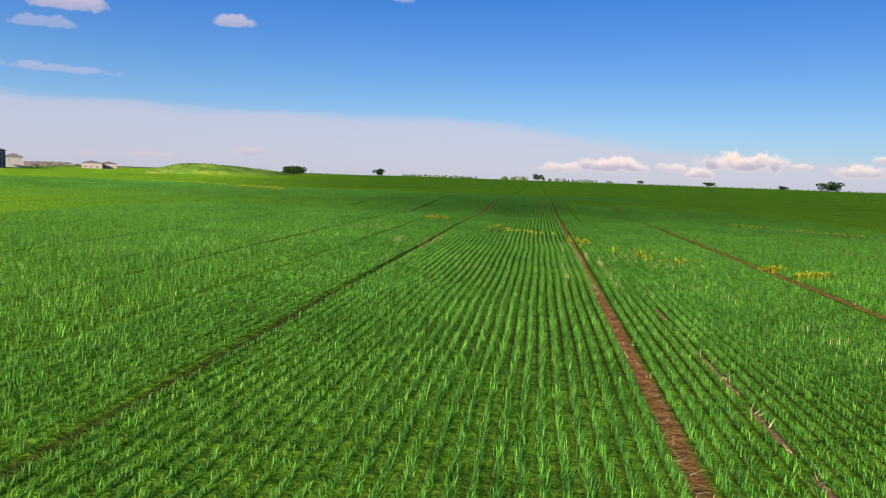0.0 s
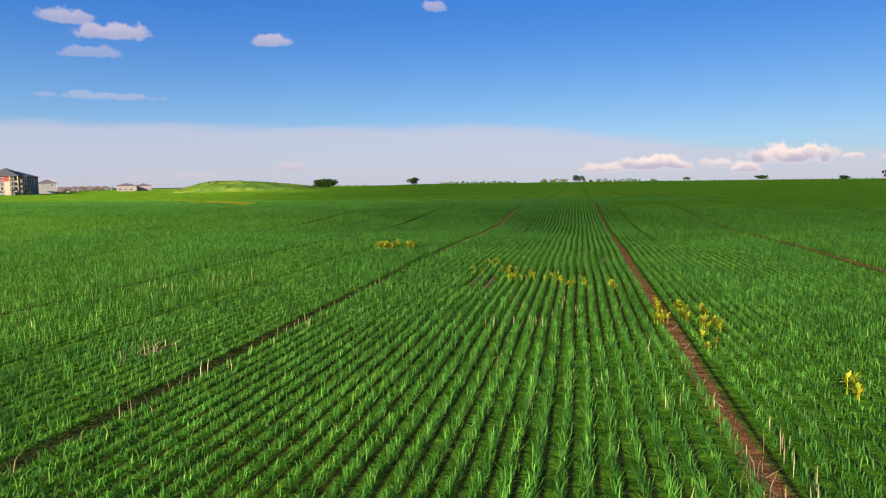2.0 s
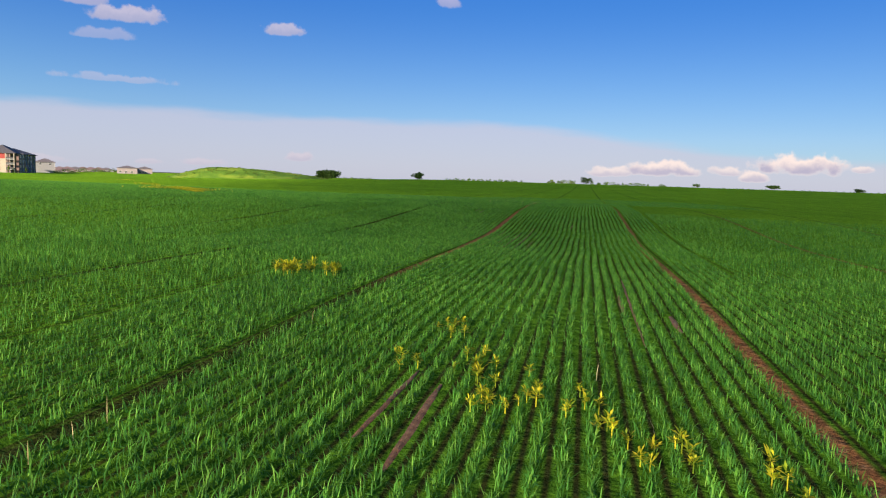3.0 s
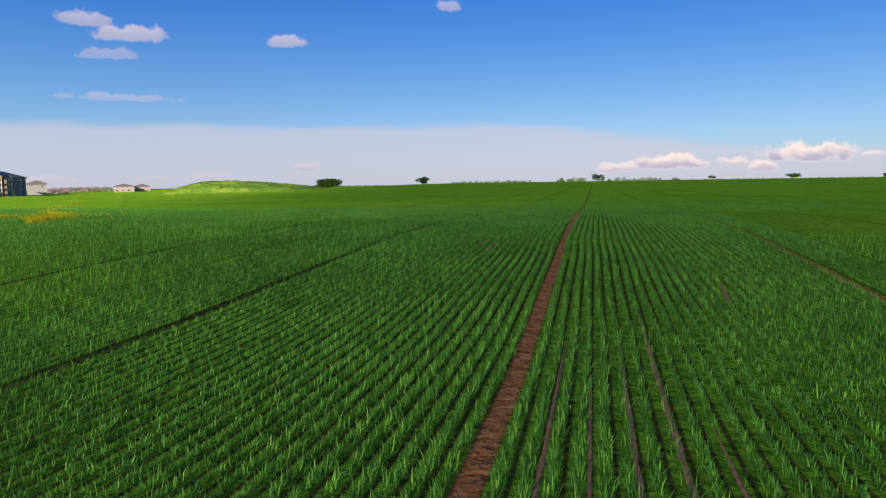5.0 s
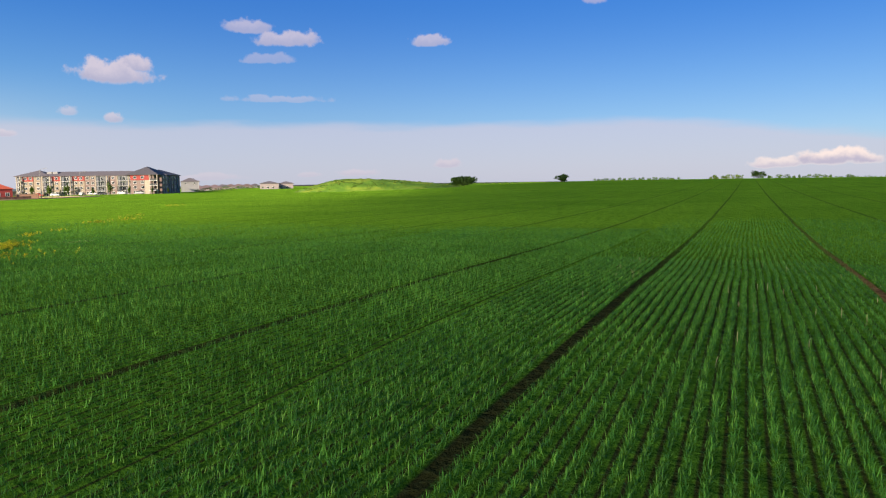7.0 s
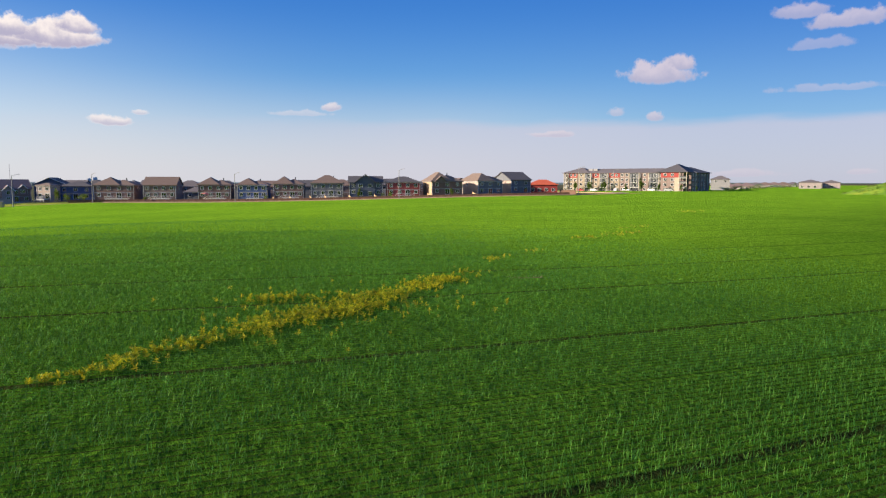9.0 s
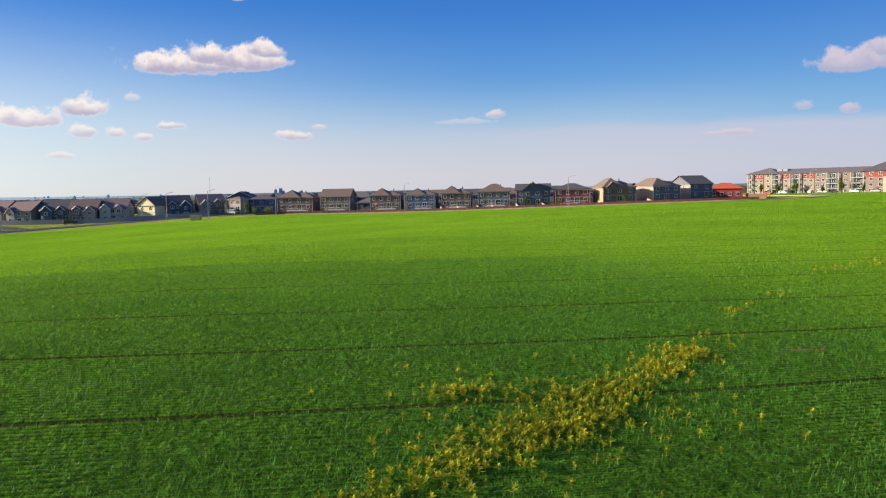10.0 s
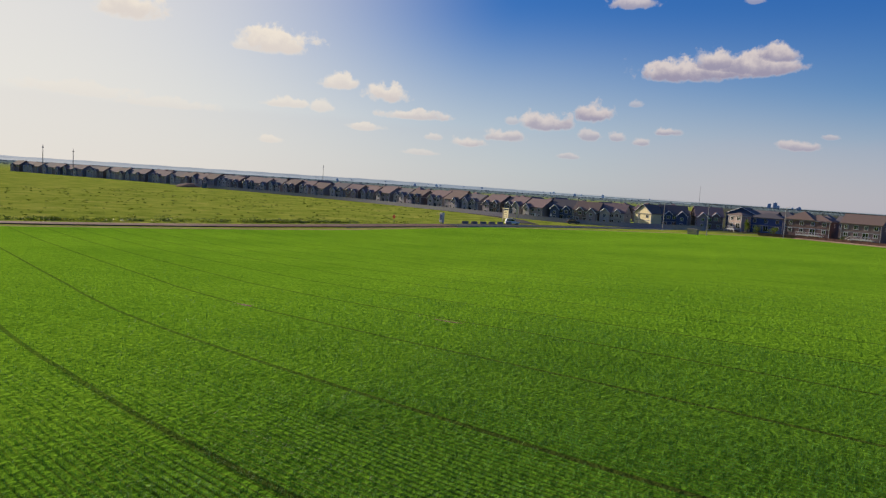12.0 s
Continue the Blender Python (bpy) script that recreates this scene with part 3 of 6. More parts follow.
BARE += [  # brown gaps between the rows beside the bare lane
    (-3.72, 63.0, -3.66, 70.0, 0.035), (-3.33, 64.0, -3.33, 68.5, 0.03), (-2.98, 63.0, -2.98, 70.0, 0.045), (-2.62, 63.0, -2.62, 72.0, 0.045), (-2.27, 63.0, -2.27, 67.0, 0.03), (-7.37, 81.4, -7.37, 83.2, 0.04), (-6.99, 80.8, -6.99, 82.6, 0.04), (-6.04, 78.5, -6.04, 80.8, 0.05), (-6.44, 79.5, -6.44, 81.2, 0.03), (-5.36, 80.5, -5.42, 84.0, 0.03), (-2.09, 46.3, -2.05, 48.2, 0.05), (-1.72, 45.8, -1.74, 47.8, 0.06), (0.14, 52.0, 0.14, 54.0, 0.05), (0.82, 51.0, 0.8, 52.2, 0.08)]


def bare_at(u_, v_):
    """How deep inside a bare streak a place lies, in half widths."""
    deep = np.full(np.shape(u_), -9.0)
    for ua, va, ub, vb, half in BARE:
        lu, lv = ub - ua, vb - va
        k = np.clip(((u_ - ua) * lu + (v_ - va) * lv) / (lu * lu + lv * lv), 0, 1)
        gap = np.hypot(u_ - ua - k * lu, v_ - va - k * lv) / half
        deep = np.maximum(deep, 1 - gap)
    return deep


feet, sizes, widths, bends, leans = [], [], [], [], []
for u0, u1, v0, v1, per_m, size, wide, _ in WHEAT:
    rows = np.arange(math.ceil(u0 / ROW_GAP), math.floor(u1 / ROW_GAP))
    n = int(len(rows) * (v1 - v0) * per_m)
    ru = rng.choice(rows, n) * ROW_GAP
    rv = rng.uniform(v0, v1, n)
    lane_list = np.sort(LANES)
    upper = np.clip(np.searchsorted(lane_list, ru), 1, len(lane_list) - 1)
    off = np.minimum(np.abs(ru - lane_list[upper]), np.abs(ru - lane_list[upper - 1]))
    # plants stand in tufts along the row
    rv = np.round(rv / 0.05) * 0.05 + rng.normal(0, 0.012, n)
    thin = 0.5 + 0.5 * np.sin(ru * 1.9 + 1.3 * np.sin(rv * 0.11)) * np.sin(rv * 0.17 + ru * 0.4)
    near_edge = np.where((ru > -12) & (rv < 58), 1.0, thinning(ru, rv))
    near_edge = near_edge * fade(ru, rv)
    keep = (bare_at(ru, rv) + rng.normal(0, 0.35, n) < 0) & (rng.random(n) < near_edge) & (off > np.where(ru > -2, 0.095, 0.08)) & (rng.random(n) < 0.75 + 0.25 * thin)
    ru = ru + rng.normal(0, 0.024, n) + 0.04 * np.sin(rv * 0.21 + ru * 0.05) + 0.02 * np.sin(rv * 0.83)
    ru, rv = ru[keep], rv[keep]
    px, py = from_rows(ru - row_bend(ru, rv), rv)
    n = len(px)
    feet.append(np.stack([px, py, land(px, py) - 0.005], -1))
    sizes.append(size * rng.uniform(0.55, 1.15, n) * (0.9 + 0.15 * np.sin(rv * 0.37 + ru)))
    widths.append(wide * rng.uniform(0.7, 1.25, n))
    bends.append(rng.random(n) < (0.4 if wide < 0.0089 else 0.0))
    leans.append(np.abs(rng.normal(0.86 if wide < 0.0089 else 0.6, 0.34, n)))
feet, sizes, widths, bends = np.concatenate(feet), np.concatenate(sizes), np.concatenate(widths), np.concatenate(bends)
n = len(feet)
wheat = blades("wheat", feet, sizes, widths, rng.uniform(0, math.tau, n), np.concatenate(leans), MAT_WHEAT, bends)
tagged(wheat, "young bright green wheat leaves standing in drilled rows", "wheat", kind="stuff")

# bare soil in the thin streaks, with a ragged outline
MAT_SOIL, t, b = material("dry_soil", 0.95)
soil_lumps = noise_node(t, 11.0, 8.0, rough=0.7)
t.links.new(ramp_node(t, soil_lumps, [(0.25, (0.07, 0.03, 0.014)), (0.5, (0.19, 0.085, 0.036)), (0.8, (0.34, 0.2, 0.1))]), b.inputs["Base Color"])
bump_node(t, b, soil_lumps, 1.0, 0.05)
for ua, va, ub, vb, half in BARE:
    n = max(4, int(math.hypot(ub - ua, vb - va) / 0.3))
    q = np.linspace(0, 1, n)
    taper = np.sin(np.pi * np.clip(q, 0.04, 0.96)) ** 0.5
    lu, lv = np.array([ub - ua, vb - va]) / math.hypot(ub - ua, vb - va)
    rows = []
    for off, up in ((-1, -0.02), (-0.5, 0.012), (0.5, 0.014), (1, -0.02)):
        wide = half * taper * rng.uniform(0.55, 1.3, n) * off
        uu, vv = ua + (ub - ua) * q + lv * wide, va + (vb - va) * q - lu * wide
        px, py = from_rows(uu - row_bend(uu, vv), vv)
        rows.append(np.stack([px, py, land(px, py) + up], -1))
    k = np.arange(n * 4).reshape(n, 4)
    fq = np.concatenate([np.stack([k[:-1, j], k[1:, j], k[1:, j + 1], k[:-1, j + 1]], -1) for j in range(3)])
    tagged(new("bare_soil", fast_mesh("bare_soil", np.stack(rows, 1).reshape(-1, 3), fq, None, MAT_SOIL, True)), "streak of bare reddish soil where the crop failed", "soil", kind="structure")

# ---- trees and bushes ----
def leafy(centre_spread, count, size, seed):
    """Small leaf clumps filling uneven lobes: corner and face arrays."""
    r = np.random.default_rng(seed)
    pts = []
    for (cx, cy, cz), (sx, sy, sz), share in centre_spread:
        m = int(count * share)
        d = r.normal(0, 1, (m, 3))
        d /= np.linalg.norm(d, axis=1)[:, None]
        d *= (r.random(m) ** 0.33)[:, None]
        pts.append(d * [sx, sy, sz] + [cx, cy, cz])
    p = np.concatenate(pts)
    m = len(p)
    a = r.normal(0, 1, (m, 3))
    a /= np.linalg.norm(a, axis=1)[:, None]
    b = np.cross(a, r.normal(0, 1, (m, 3)))
    b /= np.linalg.norm(b, axis=1)[:, None]
    s = (size * r.uniform(0.6, 1.3, m))[:, None]
    v = np.stack([p - a * s, p - b * s * 0.6, p + a * s, p + b * s * 0.6], 1).reshape(-1, 3)
    return v, np.arange(m * 4).reshape(-1, 4)


def tree(name, x, y, height, width, label, category="tree", mat=None, count=700, lobes=5, seed=1, low=0.36, group=""):
    """A trunk with limbs and a crown of many small leaves with gaps."""
    r = random.Random(seed)
    base = new(name)
    base.location = (x, y, float(land(x, y)))
    bm = bmesh.new()
    tube(bm, (0, 0, -0.3), (0, 0, height * 0.6), min(width, height) * 0.035 + 0.03, min(width, height) * 0.015 + 0.01, 7)
    for k in range(4):
        ang = k * 1.6 + r.random()
        tube(bm, (0, 0, height * (0.25 + 0.08 * k)), (math.cos(ang) * width * 0.3, math.sin(ang) * width * 0.3, height * (0.5 + 0.1 * k)), height * 0.014 + 0.01, 0.01, 5)
    part("trunk", bm, MAT_BARK, base)
    spreads = []
    for k in range(lobes):
        ang, rad = r.uniform(0, math.tau), r.uniform(0.1, 0.36) * width
        s = r.uniform(0.15, 0.26)
        spreads.append(((math.cos(ang) * rad, math.sin(ang) * rad, height * r.uniform(low, 0.74)), (width * s, width * s, height * r.uniform(0.18, 0.3)), 1 / lobes))
    v, q = leafy(spreads, count, max(height, width) * 0.035, seed)
    crown = new("crown", fast_mesh("crown", v, q, None, mat or MAT_TREE))
    crown.parent = base
    return tagged(base, label, category, group)


def polar(x0, y0, az, dist):
    a = radians(az)
    return x0 - math.sin(a) * dist, y0 + math.cos(a) * dist


x, y = polar(4.3, 75, 14.3, 420)
tree("bush_clump", x, y, 6.4, 18, "round dense dark green willow clump on the field's skyline", "bush", count=2600, lobes=14, seed=3, low=0.2)
x, y = polar(4.3, 75, 6.5, 480)
tree("bush_clump", x, y, 5.4, 12, "small dark green bush clump far across the field", "bush", count=1500, lobes=9, seed=4, low=0.2)
for az, dist, h, w, seed in ((-7.4, 620, 6.5, 12, 5), (-15.6, 700, 4.0, 8, 6), (-20.9, 640, 4.2, 14, 7), (-29.2, 480, 6.5, 17, 8), (-26.0, 520, 2.6, 9, 9), (-13.2, 820, 3.2, 8, 10)):
    x, y = polar(4.3, 25, az, dist)
    tree("bush_clump", x, y, h, w, "dark green bush clump on the far rim of the field", "bush", count=900, lobes=9, seed=seed, low=0.2, group="bushes on the rim")

# far hedges and shelter belts, a few leaf heaps along a line
def hedge(name, az0, az1, dist, height, gap, seed, label, mat=None):
    r = np.random.default_rng(seed)
    sp = []
    for az in np.arange(az0, az1, -gap):
        x, y = polar(4.3, 50, az + r.uniform(-gap, gap) * 0.4, dist * r.uniform(0.97, 1.03))
        h = height * r.uniform(0.35, 1.0)
        sp.append(((x, y, float(land(x, y)) + h * 0.4), (h * r.uniform(0.4, 1.2), h * 0.6, h * 0.62), 1.0))
    v, q = leafy(sp, 70, height * 0.16, seed)
    return tagged(new(name, fast_mesh(name, v, q, None, mat or MAT_TREE)), label, "trees", kind="stuff")


hedge("far_trees", 3.8, -2.4, 900, 3.6, 0.22, 11, "low dark shelter belt on the far skyline")
hedge("far_trees", -4.6, -6.6, 760, 5.0, 0.28, 12, "pale open treetops on the far skyline", MAT_TREE_PALE)
hedge("far_trees", -8.2, -12.6, 900, 4.6, 0.3, 13, "row of dark spruces on the far skyline")
hedge("far_trees", 13.0, 9.5, 900, 2.4, 0.2, 14, "low dark hedge beyond the field")
hedge("far_trees", -12.0, -34.0, 1100, 2.2, 0.22, 15, "thin dark line of trees on the horizon")

# ---- the grassed earth mound beyond the field ----
mound_x, mound_y = polar(4.3, 75, 21.2, 360)
hx, hy = np.meshgrid(np.linspace(-1.15, 1.15, 70), np.linspace(-1.15, 1.15, 50))
rad = np.hypot(hx, hy)
slope = radians(21.8)
profile = 7.2 * np.clip(1 - rad ** 2.6, -0.25, 1) ** 1 * (0.62 + 0.38 * np.exp(-((hx + 0.45) / 0.6) ** 2)) + 0.35 * np.sin(hx * 9 + 2 * hy) * np.cos(hy * 7) * np.clip(1 - rad, 0, 1)
wx = mound_x + (hx * math.cos(slope) - hy * math.sin(slope) * 0.7) * 44
wy = mound_y + (hx * math.sin(slope) + hy * math.cos(slope) * 0.7) * 44
wz = land(wx, wy) + profile - 0.4
k = np.arange(wx.size).reshape(wx.shape)
mq = np.stack([k[:-1, :-1], k[:-1, 1:], k[1:, 1:], k[1:, :-1]], -1).reshape(-1, 4)
MAT_MOUND, t, b = material("mound_grass", 0.95)
patch = ramp_node(t, noise_node(t, 0.09, 6.0, rough=0.65, stretch=(1, 1, 3)), [(0.3, (0.055, 0.125, 0.015)), (0.5, (0.11, 0.21, 0.022)), (0.62, (0.2, 0.28, 0.03)), (0.78, (0.36, 0.34, 0.04))])
t.links.new(patch, b.inputs["Base Color"])
b.inputs["Specular IOR Level"].default_value = 0.1
bump_node(t, b, noise_node(t, 0.8, 6.0), 1.0, 0.5)
mound = new("earth_mound", fast_mesh("earth_mound", np.stack([wx, wy, wz], -1).reshape(-1, 3), mq, None, MAT_MOUND, True))
# weeds and shrubs on its near flank and a dry yellow strip at its foot
r = np.random.default_rng(61)
tufts = []
for k in range(300):
    a_, c_ = r.uniform(-0.95, 0.95), -abs(r.normal(0.55, 0.28))
    if math.hypot(a_, c_) > 1.02:
        continue
    x, y = mound_x + (a_ * math.cos(slope) - c_ * math.sin(slope) * 0.7) * 44, mound_y + (a_ * math.sin(slope) + c_ * math.cos(slope) * 0.7) * 44
    rise = 7.2 * max(0.0, 1 - math.hypot(a_, c_) ** 2.6) * (0.62 + 0.38 * math.exp(-((a_ + 0.45) / 0.6) ** 2))
    h = r.uniform(0.15, 0.4) * (1.5 if c_ < -0.7 else 1.0)
    tufts.append(((x, y, float(land(x, y)) + rise - 0.4 + h * 0.3), (h * 2.2, h * 1.8, h * 0.6), 1.0))
v, q = leafy(tufts, 22, 0.2, 62)
tagged(new("mound_weeds", fast_mesh("mound_weeds", v, q, None, MAT_LOT)), "yellow-green weeds and tufts over the mound's flank", "weeds", kind="stuff")
tagged(mound, "long grassed earth mound with yellow weeds beyond the crop", "mound")

# ---- houses ----
WALLS = {name: siding("siding_" + name, colour) for name, colour in {
    "brown": (0.18, 0.11, 0.1), "taupe": (0.225, 0.16, 0.145), "blue": (0.085, 0.125, 0.27), "navy": (0.075, 0.095, 0.16), "maroon": (0.27, 0.05, 0.055), "tan": (0.44, 0.32, 0.215),
    "grey": (0.29, 0.28, 0.29), "slate": (0.15, 0.155, 0.175), "mauve": (0.32, 0.26, 0.265), "stone": (0.46, 0.4, 0.37), "beige": (0.3, 0.235, 0.18), "cream": (0.4, 0.34, 0.27), "red": (0.32, 0.04, 0.035), "umbrella": (0.6, 0.16, 0.14), "white": (0.68, 0.66, 0.62), "yellow": (0.72, 0.62, 0.36), "pink": (0.44, 0.335, 0.29)}.items()}
ROOFS = {name: shingles("shingles_" + name, colour) for name, colour in {
    "brown": (0.17, 0.115, 0.095), "mauve": (0.2, 0.135, 0.13), "black": (0.085, 0.078, 0.088), "grey": (0.14, 0.12, 0.125), "green": (0.05, 0.075, 0.07), "tan": (0.19, 0.135, 0.11), "red": (0.5, 0.09, 0.04)}.items()}


def gable_roof(bm, x0, x1, y0, y1, z, rise, over=0.45, thick=0.22, ridge="x"):
    """Two sloped slabs over a box, ridge along x or y."""
    x0, x1, y0, y1 = x0 - over, x1 + over, y0 - over, y1 + over
    if ridge == "x":
        ym = (y0 + y1) / 2
        prof = [(y0, z - 0.1), (ym, z + rise), (y1, z - 0.1), (y1, z - 0.1 - thick), (ym, z + rise - thick), (y0, z - 0.1 - thick)]
        a = [bm.verts.new((x0, p, q)) for p, q in prof]
        c = [bm.verts.new((x1, p, q)) for p, q in prof]
    else:
        xm = (x0 + x1) / 2
        prof = [(x0, z - 0.1), (xm, z + rise), (x1, z - 0.1), (x1, z - 0.1 - thick), (xm, z + rise - thick), (x0, z - 0.1 - thick)]
        a = [bm.verts.new((p, y0, q)) for p, q in prof]
        c = [bm.verts.new((p, y1, q)) for p, q in prof]
    for k in range(6):
        j = (k + 1) % 6
        bm.faces.new((a[k], a[j], c[j], c[k]))
    bm.faces.new((a[0], a[1], a[4], a[5]))
    bm.faces.new((a[1], a[2], a[3], a[4]))
    bm.faces.new((c[0], c[1], c[4], c[5]))
    bm.faces.new((c[1], c[2], c[3], c[4]))
    return bm


def hip_roof(bm, x0, x1, y0, y1, z, rise, over=0.45, thick=0.22):
    """Four sloped faces over a box, with a fascia below the eaves."""
    x0, x1, y0, y1 = x0 - over, x1 + over, y0 - over, y1 + over
    run = min(x1 - x0, y1 - y0) / 2
    low = [bm.verts.new((x, y, z - thick)) for x, y in ((x0, y0), (x1, y0), (x1, y1), (x0, y1))]
    eave = [bm.verts.new((x, y, z)) for x, y in ((x0, y0), (x1, y0), (x1, y1), (x0, y1))]
    xm, ym = (x0 + x1) / 2, (y0 + y1) / 2
    if x1 - x0 >= y1 - y0:
        r = [bm.verts.new((x0 + run * 0.96, ym, z + rise)), bm.verts.new((x1 - run * 0.96, ym, z + rise))]
        faces = [(eave[0], eave[1], r[1], r[0]), (eave[1], eave[2], r[1]), (eave[2], eave[3], r[0], r[1]), (eave[3], eave[0], r[0])]
    else:
        r = [bm.verts.new((xm, y0 + run * 0.96, z + rise)), bm.verts.new((xm, y1 - run * 0.96, z + rise))]
        faces = [(eave[0], eave[1], r[0]), (eave[1], eave[2], r[1], r[0]), (eave[2], eave[3], r[1]), (eave[3], eave[0], r[0], r[1])]
    for f in faces:
        bm.faces.new(f)
    for k in range(4):
        j = (k + 1) % 4
        bm.faces.new((low[k], low[j], eave[j], eave[k]))
    bm.faces.new(low[::-1])
    return bm


def prism(outline, push):
    """A flat outline given thickness along push."""
    bm = bmesh.new()
    push = Vector(push)
    a = [bm.verts.new(p) for p in outline]
    c = [bm.verts.new(Vector(p) + push) for p in outline]
    bm.faces.new(a)
    bm.faces.new(c[::-1])
    for k in range(len(a)):
        j = (k + 1) % len(a)
        bm.faces.new((a[k], a[j], c[j], c[k]))
    return bm


SHARED = {}


def shared(name, build, mat):
    """One mesh for alike pieces."""
    key = (name, mat.name)
    if key not in SHARED:
        bm = build()
        bmesh.ops.recalc_face_normals(bm, faces=bm.faces)
        me = bpy.data.meshes.new(name)
        bm.to_mesh(me)
        bm.free()
        me.materials.append(mat)
        SHARED[key] = me
    return SHARED[key]


def piece(name, mesh, parent, at):
    ob = new(name, mesh)
    ob.parent = parent
    ob.matrix_basis = at
    return ob


def window(parent, x, y, z, w, h, turn=0.0):
    """A white-framed window with a mullion, its glass set back in the frame."""
    key = "window_%.2f_%.2f" % (w, h)

    def frame_mesh():
        bm = bmesh.new()
        f = 0.12
        for d in ((-w / 2, w / 2, -0.09, 0.02, 0, f), (-w / 2, w / 2, -0.09, 0.02, h - f, h), (-w / 2, -w / 2 + f, -0.09, 0.02, f, h - f), (w / 2 - f, w / 2, -0.09, 0.02, f, h - f)):
            box(bm, *d)
        if w > 1.0:
            box(bm, -0.04, 0.04, -0.07, 0.02, f, h - f)
        return bm

    fr = piece("window", shared(key, frame_mesh, MAT_TRIM), parent, pose(x, y, z, 0, 0, turn))
    piece("pane", shared("pane" + key, lambda: boxes((-w / 2 + 0.1, w / 2 - 0.1, -0.04, -0.02, 0.1, h - 0.1)), MAT_GLASS), fr, Matrix.Identity(4))
    return fr


def deck(house_ob, x0, x1, z, depth, y, stairs=-1):
    """A raised back deck on posts with a white rail and a flight of steps."""
    part("deck", boxes((x0, x1, y - depth, y - 0.05, z - 0.25, z)), MAT_TRIM, house_ob, "white painted wooden deck")
    for px in (x0 + 0.15, (x0 + x1) / 2, x1 - 0.15):
        piece("post", shared("deck_post%.1f" % z, lambda: boxes((-0.09, 0.09, -0.09, 0.09, 0, z - 0.25)), MAT_TRIM), house_ob, pose(px, y - depth + 0.15, 0))
    bm = boxes((x0, x1, y - depth, y - depth + 0.06, z + 0.9, z + 1.0), (x0, x1, y - depth, y - depth + 0.06, z + 0.1, z + 0.16))
    for k in range(int((x1 - x0) / 0.35)):
        box(bm, x0 + k * 0.35, x0 + k * 0.35 + 0.06, y - depth + 0.003, y - depth + 0.057, z + 0.16, z + 0.9)
    part("railing", bm, MAT_TRIM, house_ob)
    bm = bmesh.new()
    sx = x0 - 0.1 if stairs < 0 else x1 + 0.1
    steps = max(3, int(z / 0.19))
    for k in range(steps):
        h = z - (k + 1) * z / steps
        d0 = sx + stairs * k * 0.27
        box(bm, min(d0, d0 + stairs * 0.3), max(d0, d0 + stairs * 0.3), y - depth, y - depth + 1.0, h, h + 0.05)
    part("stairs", bm, MAT_TRIM, house_ob)
    bm = bmesh.new()
    a, c = (sx, y - depth - 0.03, z + 0.9), (sx + stairs * steps * 0.27, y - depth - 0.03, 0.9)
    tube(bm, a, c, 0.05, 0.05, 4)
    tube(bm, (a[0], a[1], z), (c[0], c[1], 0.05), 0.12, 0.12, 4)
    part("handrail", bm, MAT_TRIM, house_ob)


